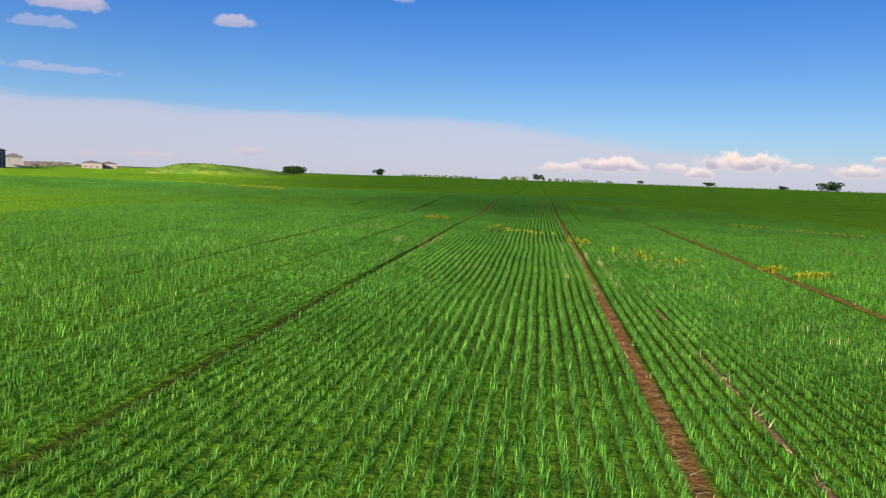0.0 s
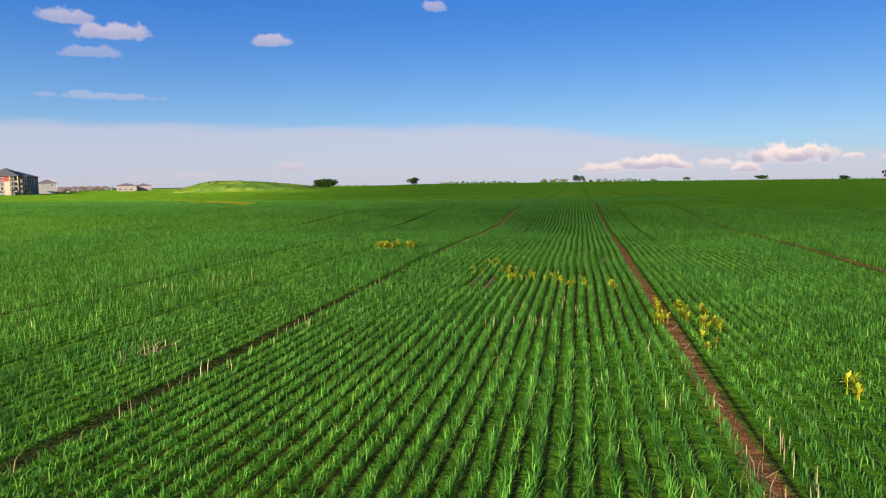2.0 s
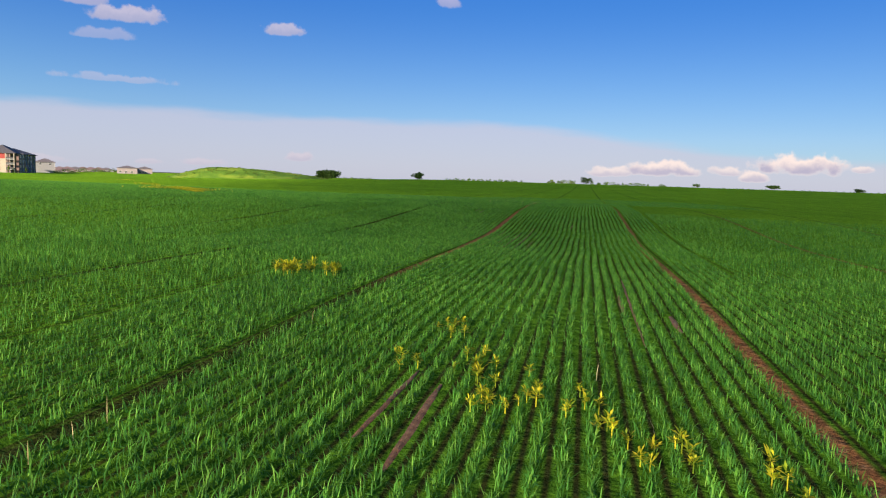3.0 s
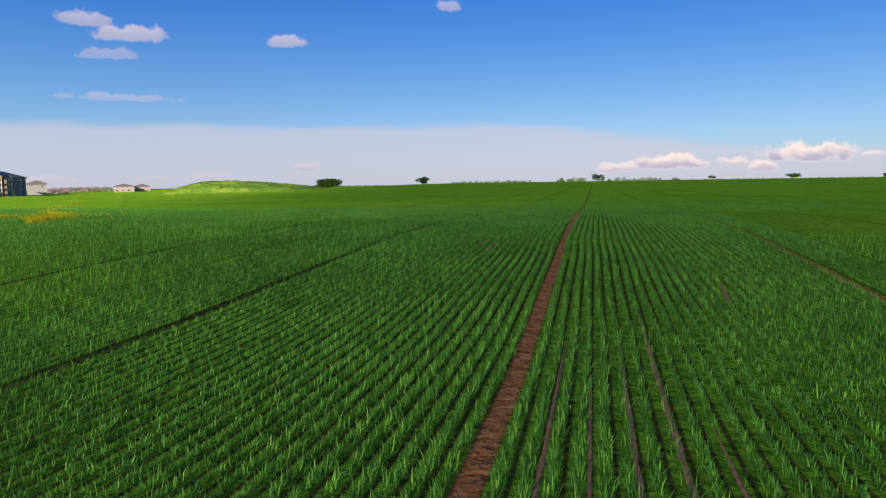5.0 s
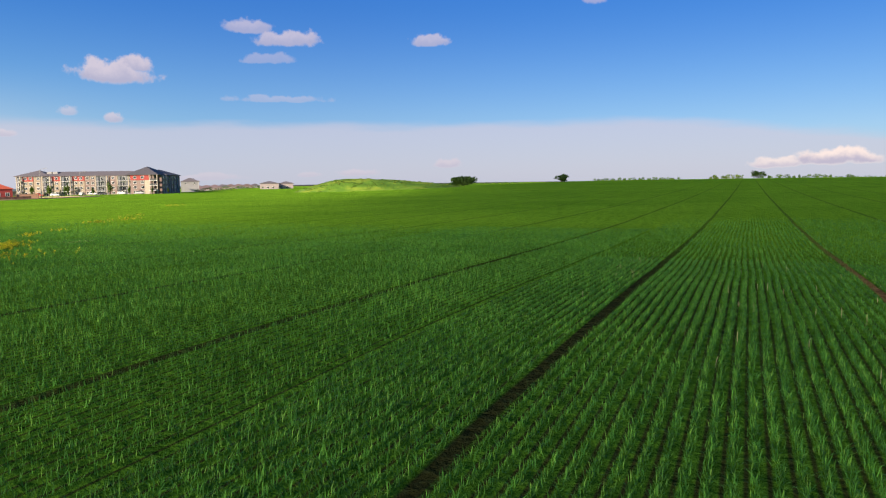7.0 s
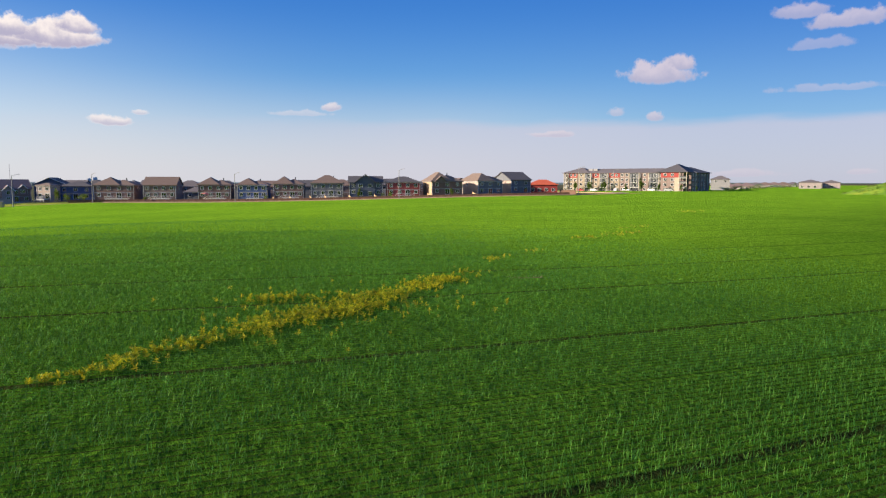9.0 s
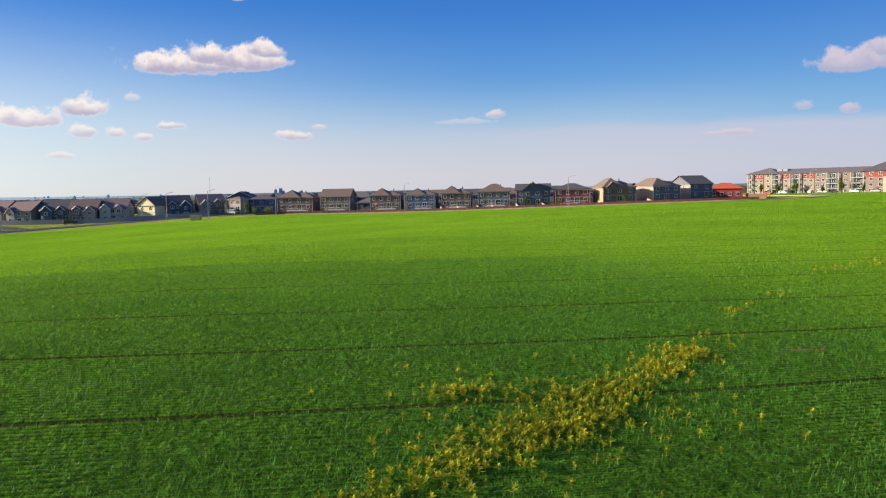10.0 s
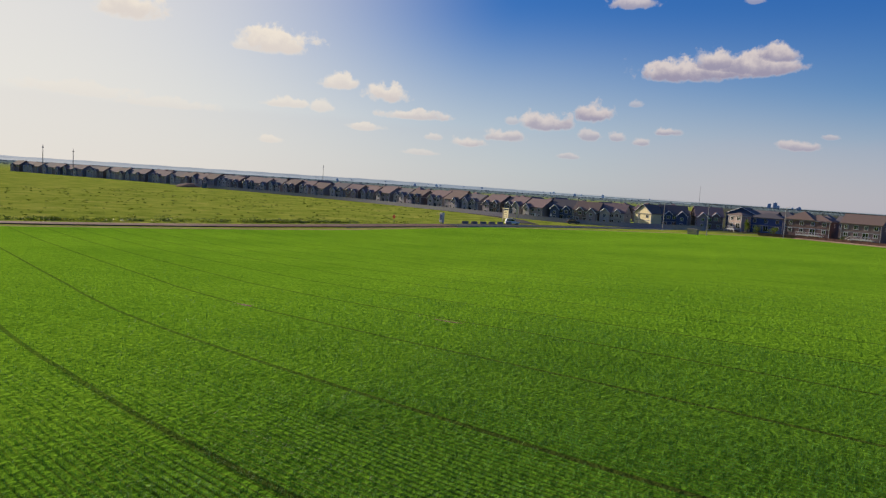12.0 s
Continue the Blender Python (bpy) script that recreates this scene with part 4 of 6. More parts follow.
def house(x, y, yaw, w, d, wall, roof, style="hip", eave=5.8, rise=2.4, label="", cols=4, with_deck=True, sun_side_wall=None, group="houses by the field", base=None, stairs=-1, lower=True):
    """A two-storey house; its back, along -y, faces the field."""
    r = random.Random(int(x * 7 + y * 13))
    ob = new("house")
    ob.matrix_basis = pose(x, y, float(land(x, y)) if base is None else base, 0, 0, yaw)
    x0, x1, y0, y1 = -w / 2, w / 2, 0.0, d
    part("wall", boxes((x0, x1, y0, y1, -0.6, eave)), WALLS[wall], ob)
    # paler panel on the sunny side: sunlight put into its siding colour
    if sun_side_wall:
        part("sun_side_wall", boxes((x0 - 0.06, x0 - 0.003, y0 + 0.1, y1 - 0.1, -0.5, eave - 0.25)), WALLS[sun_side_wall], ob)
    bm = bmesh.new()
    if style == "hip":
        hip_roof(bm, x0, x1, y0, y1, eave, rise)
    elif style == "steps":      # a steep hip with a lower hip beside it
        cut = x0 + 0.64 * w
        hip_roof(bm, x0, cut, y0, y1, eave, rise)
        low_bm = hip_roof(bmesh.new(), x0 + 0.3 * w, x1, y0 + 0.5, y1 - 0.3, eave - 0.02, rise * 0.66)
        part("lower_roof", low_bm, ROOFS[roof], ob)
    elif style == "side":
        gable_roof(bm, x0, x1, y0, y1, eave, rise, ridge="x")
    else:
        gable_roof(bm, x0, x1, y0, y1, eave, rise, ridge="y")
    part("roof", bm, ROOFS[roof], ob)
    if style == "front":
        top = eave + rise * w / (w + 0.9) - 0.2
        for yy in (y0, y1 - 0.2):
            part("gable", prism([(x0, yy, eave), (x1, yy, eave), (0, yy, top)], (0, 0.2, 0)), WALLS[wall], ob)
        part("fascia", tube(tube(bmesh.new(), (x0 - 0.4, y0 - 0.5, eave - 0.2), (0, y0 - 0.5, eave + rise - 0.08), 0.12, 0.12, 4), (0, y0 - 0.5, eave + rise - 0.08), (x1 + 0.4, y0 - 0.5, eave - 0.2), 0.12, 0.12, 4), MAT_TRIM, ob)
    if style == "side":
        top = eave + rise * d / (d + 0.9) - 0.2
        for xx in (x0, x1 - 0.2):
            part("gable", prism([(xx, y0, eave), (xx, y1, eave), (xx, (y0 + y1) / 2, top)], (0.2, 0, 0)), WALLS[wall], ob)
    part("soffit", boxes((x0 - 0.42, x1 + 0.42, y0 - 0.42, y1 + 0.42, eave - 0.36, eave - 0.24)), MAT_TRIM if r.random() < 0.5 else WALLS["grey"], ob)
    part("belly_band", boxes((x0 + 0.02, x1 - 0.02, y0 - 0.05, y0 - 0.004, eave - 2.95, eave - 2.72)), WALLS["grey"], ob)
    for cx in (x0 + 0.07, x1 - 0.07):
        part("downspout", boxes((cx - 0.06, cx + 0.06, y0 - 0.12, y0 - 0.01, 0.1, eave - 0.4)), MAT_TRIM, ob)
    for k in range(cols):
        cx = x0 + (k + 0.5) * w / cols
        window(ob, cx, y0, eave - 1.95, 1.35 if k % 2 else 1.15, 1.3)
    if lower:
        for k in range(cols):
            cx = x0 + (k + 0.5) * w / cols
            if k == cols // 2:
                window(ob, cx, y0, eave - 4.9, 1.8, 2.05)
            else:
                window(ob, cx, y0, eave - 4.3, 1.3, 1.3)
    window(ob, x1 + 0.0, d * 0.5, eave - 2.0, 1.0, 1.2, 90)
    window(ob, x0 - (0.06 if sun_side_wall else 0.0), d * 0.62, eave - 2.0, 0.9, 1.1, -90)
    if with_deck:
        deck(ob, -w * 0.18, w * 0.36, max(0.6, eave - 5.0), 2.6, y0, stairs)
    part("vent", boxes((w * 0.18, w * 0.18 + 0.3, d * 0.62, d * 0.62 + 0.3, eave, eave + rise * 0.9)), MAT_DARK_METAL, ob)
    return tagged(ob, label, "house", group)


FACE = 65.0      # the front row's backs look this way across the field
house(-281.5, 123.8, FACE, 14.0, 10, "brown", "brown", "steps", eave=5.9, rise=2.8, cols=4, label="brown two-storey house with a hipped shingle roof and deck", stairs=1)
house(-272.6, 137.9, FACE, 11.3, 10, "taupe", "brown", "side", eave=6.0, rise=2.9, cols=4, label="taupe two-storey house with a plain brown gable roof")
house(-262.0, 154.8, FACE, 11.5, 10, "brown", "brown", "steps", eave=6.1, rise=2.6, label="brown two-storey house with hipped roof and white windows")
house(-254.7, 166.5, FACE, 10.6, 10, "blue", "brown", "steps", eave=6.0, rise=2.3, label="blue-sided two-storey house with a brown hipped roof", stairs=1)
house(-247.7, 177.7, FACE, 10.6, 10, "brown", "brown", "steps", eave=6.1, rise=2.7, label="dark brown two-storey house with hipped roof and deck stairs")
house(-240.3, 189.6, FACE, 11.4, 10, "slate", "brown", eave=6.2, rise=2.8, label="slate grey two-storey house with a brown hipped roof")
navy_house = house(-232.8, 201.6, FACE, 12.0, 10, "navy", "black", "side", eave=6.2, rise=2.2, label="navy two-storey house with a cross gable and white trim", with_deck=False)
bm = gable_roof(bmesh.new(), -3.6, 3.2, -1.2, 6, 6.2, 2.9, ridge="y")
part("gable_roof", bm, ROOFS["black"], navy_house)
bm = prism([(-3.6, -1.0, 0), (3.2, -1.0, 0), (3.2, -1.0, 6.1), (-0.2, -1.0, 8.7), (-3.6, -1.0, 6.1)], (0, 1.0, 0))
part("front_bay", bm, WALLS["navy"], navy_house)
for k in (-1.9, 1.5):
    window(navy_house, k, -1.0, 4.3, 1.5, 1.2)
    window(navy_house, k, -1.0, 1.2, 1.5, 1.6)
house(-225.8, 213.4, FACE, 12.0, 10, "maroon", "black", eave=5.9, rise=2.0, label="dark red two-storey house with white windows and black roof")
tan_house = house(-216.8, 226.6, FACE + 10, 11.6, 12, "brown", "tan", "steps", eave=5.9, rise=3.2, cols=3, sun_side_wall="tan", label="brown house with sunlight painted in as a tan side wall", with_deck=False)
bm = gable_roof(bmesh.new(), -4.6, -0.6, -0.6, 5, 5.8, 1.9, over=0.3, ridge="y")
part("gable_roof", bm, ROOFS["tan"], tan_house)
part("gable", prism([(-4.6, -0.45, 5.2), (-0.6, -0.45, 5.2), (-0.6, -0.45, 5.7), (-2.6, -0.45, 7.3), (-4.6, -0.45, 5.7)], (0, 0.44, 0)), WALLS["taupe"], tan_house)
house(-213.6, 243.6, FACE + 20, 10.6, 13, "slate", "tan", "steps", eave=5.7, rise=2.8, cols=3, sun_side_wall="pink", label="slate house with sunlight painted in as a pale pinkish side wall", with_deck=False)
house(-214.5, 258.8, FACE + 20, 9.0, 13, "slate", "black", "side", eave=6.0, rise=3.0, cols=2, sun_side_wall="pink", label="dark gabled house with a black shingle roof", with_deck=False)
house(-303, 104.5, FACE + 8, 10.5, 11, "navy", "black", "front", eave=6.4, rise=2.4, cols=2, label="dark navy gabled house at the end of the row", with_deck=False)
house(-292.5, 102.0, 48, 5.6, 5, "pink", "tan", "hip", eave=6.0, rise=0.9, cols=2, label="small cream house with sunlit walls and stairs", stairs=-1)
house(-295.5, 112.5, FACE + 4, 11.5, 10, "blue", "black", "hip", eave=5.4, rise=1.8, cols=3, label="dark blue house half hidden by shrubs", with_deck=False)
house(-284.0, 153.0, FACE, 8.5, 7, "slate", "grey", "hip", eave=3.2, rise=1.8, cols=2, label="low dark garage between two houses", with_deck=False, lower=False)
# roofs of the street behind
BEHIND = [(-300, 141, "taupe", "grey"), (-279, 172, "grey", "brown"), (-268, 190, "slate", "black"), (-262, 205, "taupe", "brown"), (-252, 219, "grey", "black"), (-243, 236, "brown", "grey"), (-322, 112, "grey", "grey"), (-335, 122, "taupe", "black"), (-236, 262, "slate", "brown")]
for k, (x, y, wall, roof) in enumerate(BEHIND):
    house(x, y, FACE, 11.5, 10, wall, roof, "hip" if k % 2 else "side", eave=5.3, rise=2.4, cols=3, label="two-storey house in the street behind, mostly its roof", with_deck=False, lower=False, group="houses behind")
rb = random.Random(33)
for k in range(12):
    q = (k + 0.5) / 12
    x, y = -330 + 82 * q + rb.uniform(-2, 2), 118 + 150 * q
    house(x, y, FACE + rb.choice((0, 90)), 12.5, 10, rb.choice(("taupe", "brown", "slate", "grey")), rb.choice(("brown", "black", "grey")), rb.choice(("hip", "side", "steps")), eave=5.2, rise=2.4, cols=3, label="two-storey house farther back, mostly its roof", with_deck=False, lower=False, group="houses behind")
# the orange-red roofed clubhouse
red = new("red_building")
red.matrix_basis = pose(-231, 284, float(land(-231, 284)), 0, 0, FACE - 12)
part("wall", boxes((-6, 6, 0, 9, -0.5, 4.1)), WALLS["red"], red)
part("roof", hip_roof(bmesh.new(), -6, 6, 0, 9, 4.1, 2.1), ROOFS["red"], red)
for k in range(3):
    bm = boxes((-10.8 + k * 1.6, -9.6 + k * 1.6, 0, 6, -0.5, 4.2))
    gable_roof(bm, -10.8 + k * 1.6, -9.6 + k * 1.6, 0, 6, 4.2, 1.2, over=0.15, ridge="y")
    part("gable_bay", bm, WALLS["yellow"], red, "pale yellow gable bay")
for k in range(4):
    window(red, -4.4 + k * 2.9, 0, 1.2, 1.4, 1.4)
tagged(red, "low red building with an orange-red hipped roof", "building")

# the terrace beyond the road, backs with twin gables over a pale fence
ROW_B = [(-298, 100), (-294, 74), (-301, 31), (-329, -24), (-357, -81), (-381, -155), (-402, -238), (-420, -330), (-432, -430)]
kinds = [("grey", "grey", "side"), ("mauve", "mauve", "side"), ("stone", "mauve", "side"), ("taupe", "mauve", "side"), ("stone", "grey", "side"), ("mauve", "brown", "side"), ("slate", "mauve", "side"), ("taupe", "brown", "side")]


def gable_bay(ob, bx0, bx1, out_by, foot, eave, rise, wall, roof, panes):
    """A projecting bay with its own front gable, white barge boards and windows."""
    mid = (bx0 + bx1) / 2
    part("bay_roof", gable_roof(bmesh.new(), bx0, bx1, -out_by, 4.2, eave, rise, over=0.3, ridge="y"), ROOFS[roof], ob)
    top = eave + rise * (bx1 - bx0) / (bx1 - bx0 + 0.6) - 0.25
    bay = part("bay", prism([(bx0, -out_by, foot), (bx1, -out_by, foot), (bx1, -out_by, eave - 0.1), (mid, -out_by, top), (bx0, -out_by, eave - 0.1)], (0, out_by, 0)), WALLS[wall], ob)
    boards = tube(bmesh.new(), (bx0 - 0.3, -out_by - 0.36, eave - 0.2), (mid, -out_by - 0.36, eave + rise - 0.1), 0.17, 0.17, 4)
    part("barge_board", tube(boards, (mid, -out_by - 0.36, eave + rise - 0.1), (bx1 + 0.3, -out_by - 0.36, eave - 0.2), 0.17, 0.17, 4), MAT_TRIM, bay)
    for z, wide, tall in panes:
        for cx in (mid - 0.95, mid + 0.95) if bx1 - bx0 > 4 else (mid,):
            window(ob, cx, -out_by, z, wide, tall)


count = 0
for (ax, ay), (bx, by) in zip(ROW_B, ROW_B[1:]):
    length = math.hypot(bx - ax, by - ay)
    turn = math.degrees(math.atan2(ay - by, ax - bx))
    n = max(1, round(length / 12.4))
    for k in range(n):
        q = (k + 0.5) / n
        wall, roof, style = ("navy", "black", "side") if count in (1, 5) else kinds[(count * 5 + 3) % 8]
        x, y = ax + (bx - ax) * q, ay + (by - ay) * q
        near = count < 26
        x, y = x - 1.8 * (count % 2), y + 0.6 * (count % 3)
        bright = count == 2         # its gable end turns towards the sun
        ob = house(x, y, turn - (32 if bright else 0), 8.6 if bright else 9.6, 11, "yellow" if bright else wall, roof, "front" if bright else style, eave=5.1 + 0.25 * (count % 3), rise=3.2 if bright else 3.3, cols=2 if bright or not near else 3, label="cream house with a sunlit gable end beyond the fence" if bright else wall + " two-storey terrace house with shingle roof beyond the fence", with_deck=False, group="terrace beyond the road", lower=near and not bright)
        flip = -1 if count % 3 == 1 else 1
        light = {"navy": "navy", "slate": "grey", "taupe": "mauve"}.get(wall, "stone")
        if not bright:
            lo, hi = sorted((flip * -4.5, flip * (-1.2 if count % 4 == 2 else -0.6)))
            gable_bay(ob, lo, hi, 1.1, 0.0, 4.7 if count % 2 else 4.3, 2.0, light, roof, ((3.0, 1.2, 1.3), (0.5, 1.3, 1.6)))
        if near and not bright and count % 4 != 2:
            lo, hi = sorted((flip * 0.9, flip * 3.4))
            gable_bay(ob, lo, hi, 0.5, 2.6, 5.2, 1.3, wall, roof, ((3.4, 1.4, 1.3),))
        count += 1
# rows of roofs farther into the suburb
r = random.Random(21)
for depth, step in ((30, 14), (62, 17), (100, 21)):
    for (ax, ay), (bx, by) in zip(ROW_B, ROW_B[1:]):
        length = math.hypot(bx - ax, by - ay)
        nx_, ny_ = (by - ay) / length, -(bx - ax) / length
        turn = math.degrees(math.atan2(ay - by, ax - bx))
        n = max(1, int(length / step))
        for k in range(n):
            q = (k + r.random() * 0.5 + 0.25) / n
            x, y = ax + (bx - ax) * q + nx_ * depth, ay + (by - ay) * q + ny_ * depth
            wall, roof, style = r.choice(kinds)
            ob = new("house")
            ob.matrix_basis = pose(x, y, float(land(x, y)), 0, 0, turn + r.choice((0, 90)))
            part("wall", boxes((-5.2, 5.2, 0, 10, -0.5, 5.7)), WALLS[wall], ob)
            part("roof", (hip_roof if r.random() < 0.5 else gable_roof)(bmesh.new(), -5.2, 5.2, 0, 10, 5.7, r.uniform(2.2, 3.2)), ROOFS[roof], ob)
            for cx in (-2.6, 2.6):
                window(ob, cx, 0, 3.8, 1.2, 1.2)
            tagged(ob, "suburban two-storey house seen over nearer roofs", "house", "suburb houses")

# ---- the apartment block ----
APT_A, APT_B = Vector((-336, 391)), Vector((-262, 418))
apt = new("apartment_building")
run = APT_B - APT_A
APT_L = run.length
apt.matrix_basis = pose(APT_A.x, APT_A.y, float(land(-280, 415)) - 0.9, 0, 0, math.degrees(math.atan2(run.y, run.x)))
FLOOR = 2.8
EAVE = 4 * FLOOR + 0.4
part("wall", boxes((0, APT_L - 16, 0, 17, -1, EAVE)), WALLS["taupe"], apt, "beige lower walls of the long wing")
part("corner_tower", boxes((APT_L - 16, APT_L - 3, -2.2, 17, -1, EAVE + 0.2)), WALLS["taupe"], apt)
part("end_wing", boxes((APT_L - 3, APT_L + 0.5, 0.6, 34, -1, EAVE)), WALLS["brown"], apt, "dark brown side wing")
part("wing_core", boxes((APT_L - 16, APT_L - 3.004, 17.004, 34, -1, EAVE - 0.1)), WALLS["grey"], apt)
part("main_roof", hip_roof(bmesh.new(), 10, APT_L - 10, 0, 17, EAVE, 2.6, 0.9), ROOFS["grey"], apt)
part("end_roof", hip_roof(bmesh.new(), -0.5, 17, -0.5, 17, EAVE + 0.05, 3.4, 0.9), ROOFS["grey"], apt)
part("tower_roof", hip_roof(bmesh.new(), APT_L - 17.5, APT_L - 1, -2.4, 17, EAVE + 0.25, 4.6, 0.9), ROOFS["black"], apt)
part("wing_roof", hip_roof(bmesh.new(), APT_L - 17, APT_L + 0.5, 8, 34, EAVE + 0.02, 3.4, 0.9), ROOFS["black"], apt)
BAYS = [(0.0, 3.0, "balcony"), (3.0, 9.0, "red"), (9.0, 14.0, "tan"), (14.0, 19.0, "balcony"), (19.0, 24.0, "red"), (24.0, 30.0, "balcony"), (30.0, 37.0, "red"), (37.0, 43.0, "taupe"), (43.0, 50.0, "balcony"), (50.0, 55.0, "taupe"), (55.0, 62.0, "balcony"), (62.0, APT_L - 16, "tan")]
for b0, b1, kind in BAYS:
    if kind in ("red", "tan", "taupe"):
        proud = 0.35 if kind != "tan" else 0.25
        part("bay", boxes((b0 + 0.15, b1 - 0.15, -proud, -0.004, -0.8, 3 * FLOOR + 0.3)), WALLS["taupe" if kind == "taupe" else "beige"], apt)
        part("top_band", boxes((b0 + 0.1, b1 - 0.1, -proud - 0.06, -0.004, 3 * FLOOR + 0.304, EAVE - 0.15)), WALLS["red" if kind == "red" else ("taupe" if kind == "taupe" else "beige")], apt)
        for f in range(4):
            for cx in ((b0 + b1) / 2 - 1.4, (b0 + b1) / 2 + 1.4) if b1 - b0 > 5.5 else ((b0 + b1) / 2,):
                window(apt, cx, -proud - 0.06, f * FLOOR + 1.1, 1.6, 1.5)
    else:
        part("recess", boxes((b0 + 0.2, b1 - 0.2, -0.06, -0.004, -0.5, EAVE - 0.4)), WALLS["slate"], apt)
        for px in (b0 + 0.25, b1 - 0.65):
            part("column", boxes((px, px + 0.45, -1.95, -1.5, -0.8, EAVE - 0.2), bevel=0.03), WALLS["cream"], apt)
        for f in range(1, 4):
            z = f * FLOOR + 0.1
            bm = boxes((b0 + 0.2, b1 - 0.2, -1.9, -0.07, z - 0.2, z))
            part("balcony", bm, MAT_TRIM, apt)
            bm = boxes((b0 + 0.72, b1 - 0.72, -1.85, -1.8, z + 0.95, z + 1.05))
            for k in range(int((b1 - b0 - 1.4) / 0.3)):
                box(bm, b0 + 0.75 + k * 0.3, b0 + 0.79 + k * 0.3, -1.845, -1.805, z, z + 0.95)
            part("railing", bm, MAT_DARK_METAL, apt)
        for f in range(4):
            window(apt, (b0 + b1) / 2, -0.06, f * FLOOR + 0.35, 1.9, 2.1)
# the corner tower: red crown, brick-brown below, four floors of windows
T0, T1 = APT_L - 15.8, APT_L - 5.5
part("top_band", boxes((T0, T1, -2.5, -2.204, 3 * FLOOR + 0.3, EAVE)), WALLS["red"], apt, "dark red top storey")
part("bay", boxes((T0, T1 - 2.6, -2.42, -2.204, -0.8, 3 * FLOOR + 0.296)), WALLS["taupe"], apt)
part("bay", boxes((T1 - 2.55, T1, -2.42, -2.204, -0.8, 3 * FLOOR + 0.296)), WALLS["cream"], apt)
for f in range(4):
    for cx in (T0 + 2.4, T0 + 6.6):
        window(apt, cx, -2.5, f * FLOOR + 1.1, 1.7, 1.6)
for f in range(1, 4):
    z = f * FLOOR + 0.1
    part("balcony", boxes((T1 + 0.2, APT_L - 0.6, -3.6, -2.21, z - 0.2, z)), MAT_TRIM, apt)
    part("railing", boxes((T1 + 0.3, APT_L - 0.7, -3.55, -3.5, z + 0.05, z + 1.0)), MAT_DARK_METAL, apt)
for px in (T1 + 0.3, APT_L - 1.0):
    part("column", boxes((px, px + 0.4, -3.58, -3.2, -0.8, EAVE), bevel=0.03), WALLS["cream"], apt)
for f in range(4):
    for k in range(6):
        window(apt, APT_L + 0.5, 4 + k * 5.2, f * FLOOR + 1.0, 1.6, 1.6, 90)
for k in range(4):
    part("column", boxes((APT_L + 0.505, APT_L + 0.9, 6.4 + k * 7.4, 6.9 + k * 7.4, -0.8, EAVE - 0.2)), WALLS["grey"], apt)
for k in range(2):
    part("roof_unit", boxes((14.5 + k * 3.2, 17.2 + k * 3.2, 4.0, 7.0, EAVE + 1.0, EAVE + 2.5), bevel=0.05), WALLS["grey"], apt, "pale roof plant housing")
for f in range(4):
    window(apt, 0.0, 8.5, f * FLOOR + 1.0, 1.6, 1.5, -90)
tagged(apt, "four-storey beige and brown apartment block with red top storeys", "apartment building")

# pale blocks far beyond the field edge
def far_block(x, y, turn, w, h, label):
    ob = new("apartment_building")
    ob.matrix_basis = pose(x, y, float(land(x, y)) - 0.5, 0, 0, turn)
    part("wall", boxes((-w / 2, w / 2, 0, 14, -0.5, h)), WALLS["mauve"], ob)
    part("roof", hip_roof(bmesh.new(), -w / 2, w / 2, 0, 14, h, 1.8), ROOFS["grey"], ob)
    for f in range(int(h / 3)):
        for k in range(int(w / 4)):
            window(ob, -w / 2 + 2 + k * 4, 0, f * 3 + 1.1, 1.6, 1.4)
    return tagged(ob, label, "apartment building")


x, y = polar(4.3, 75, 29.9, 560)
far_block(x, y, 30, 14, 4.9, "pale pink low block with a grey roof beyond the mound")
x, y = polar(4.3, 75, 28.6, 575)
far_block(x, y, 30, 11, 4.6, "pale low block with a dark roof beside the mound")
for k in range(9):
    x, y = polar(-5, 91, 36.0 - 0.62 * k, 470 + 26 * k)
    wall, roof, style = kinds[k % 8]
    ob = house(x, y, 35, 11, 10, wall, roof, "hip", eave=7.4 if k == 0 else 3.4, rise=2.2, base=float(land(x, y)) - (0.5 if k == 0 else 1.6), cols=2, label="two-storey house half hidden by shrubs beyond the apartments", with_deck=False, lower=False, group="houses beyond the apartments")

# ---- road, fences and street furniture ----
def smooth_line(pts, step):
    """Evenly spaced points along a rounded line."""
    p = np.array(pts, float)
    for _ in range(3):
        a, c = p[:-1] * 0.75 + p[1:] * 0.25, p[:-1] * 0.25 + p[1:] * 0.75
        p = np.concatenate([p[:1], np.stack([a, c], 1).reshape(-1, 2), p[-1:]])
    d = np.concatenate([[0], np.cumsum(np.hypot(*np.diff(p, axis=0).T))])
    s = np.arange(0, d[-1], step)
    return np.stack([np.interp(s, d, p[:, 0]), np.interp(s, d, p[:, 1])], -1)


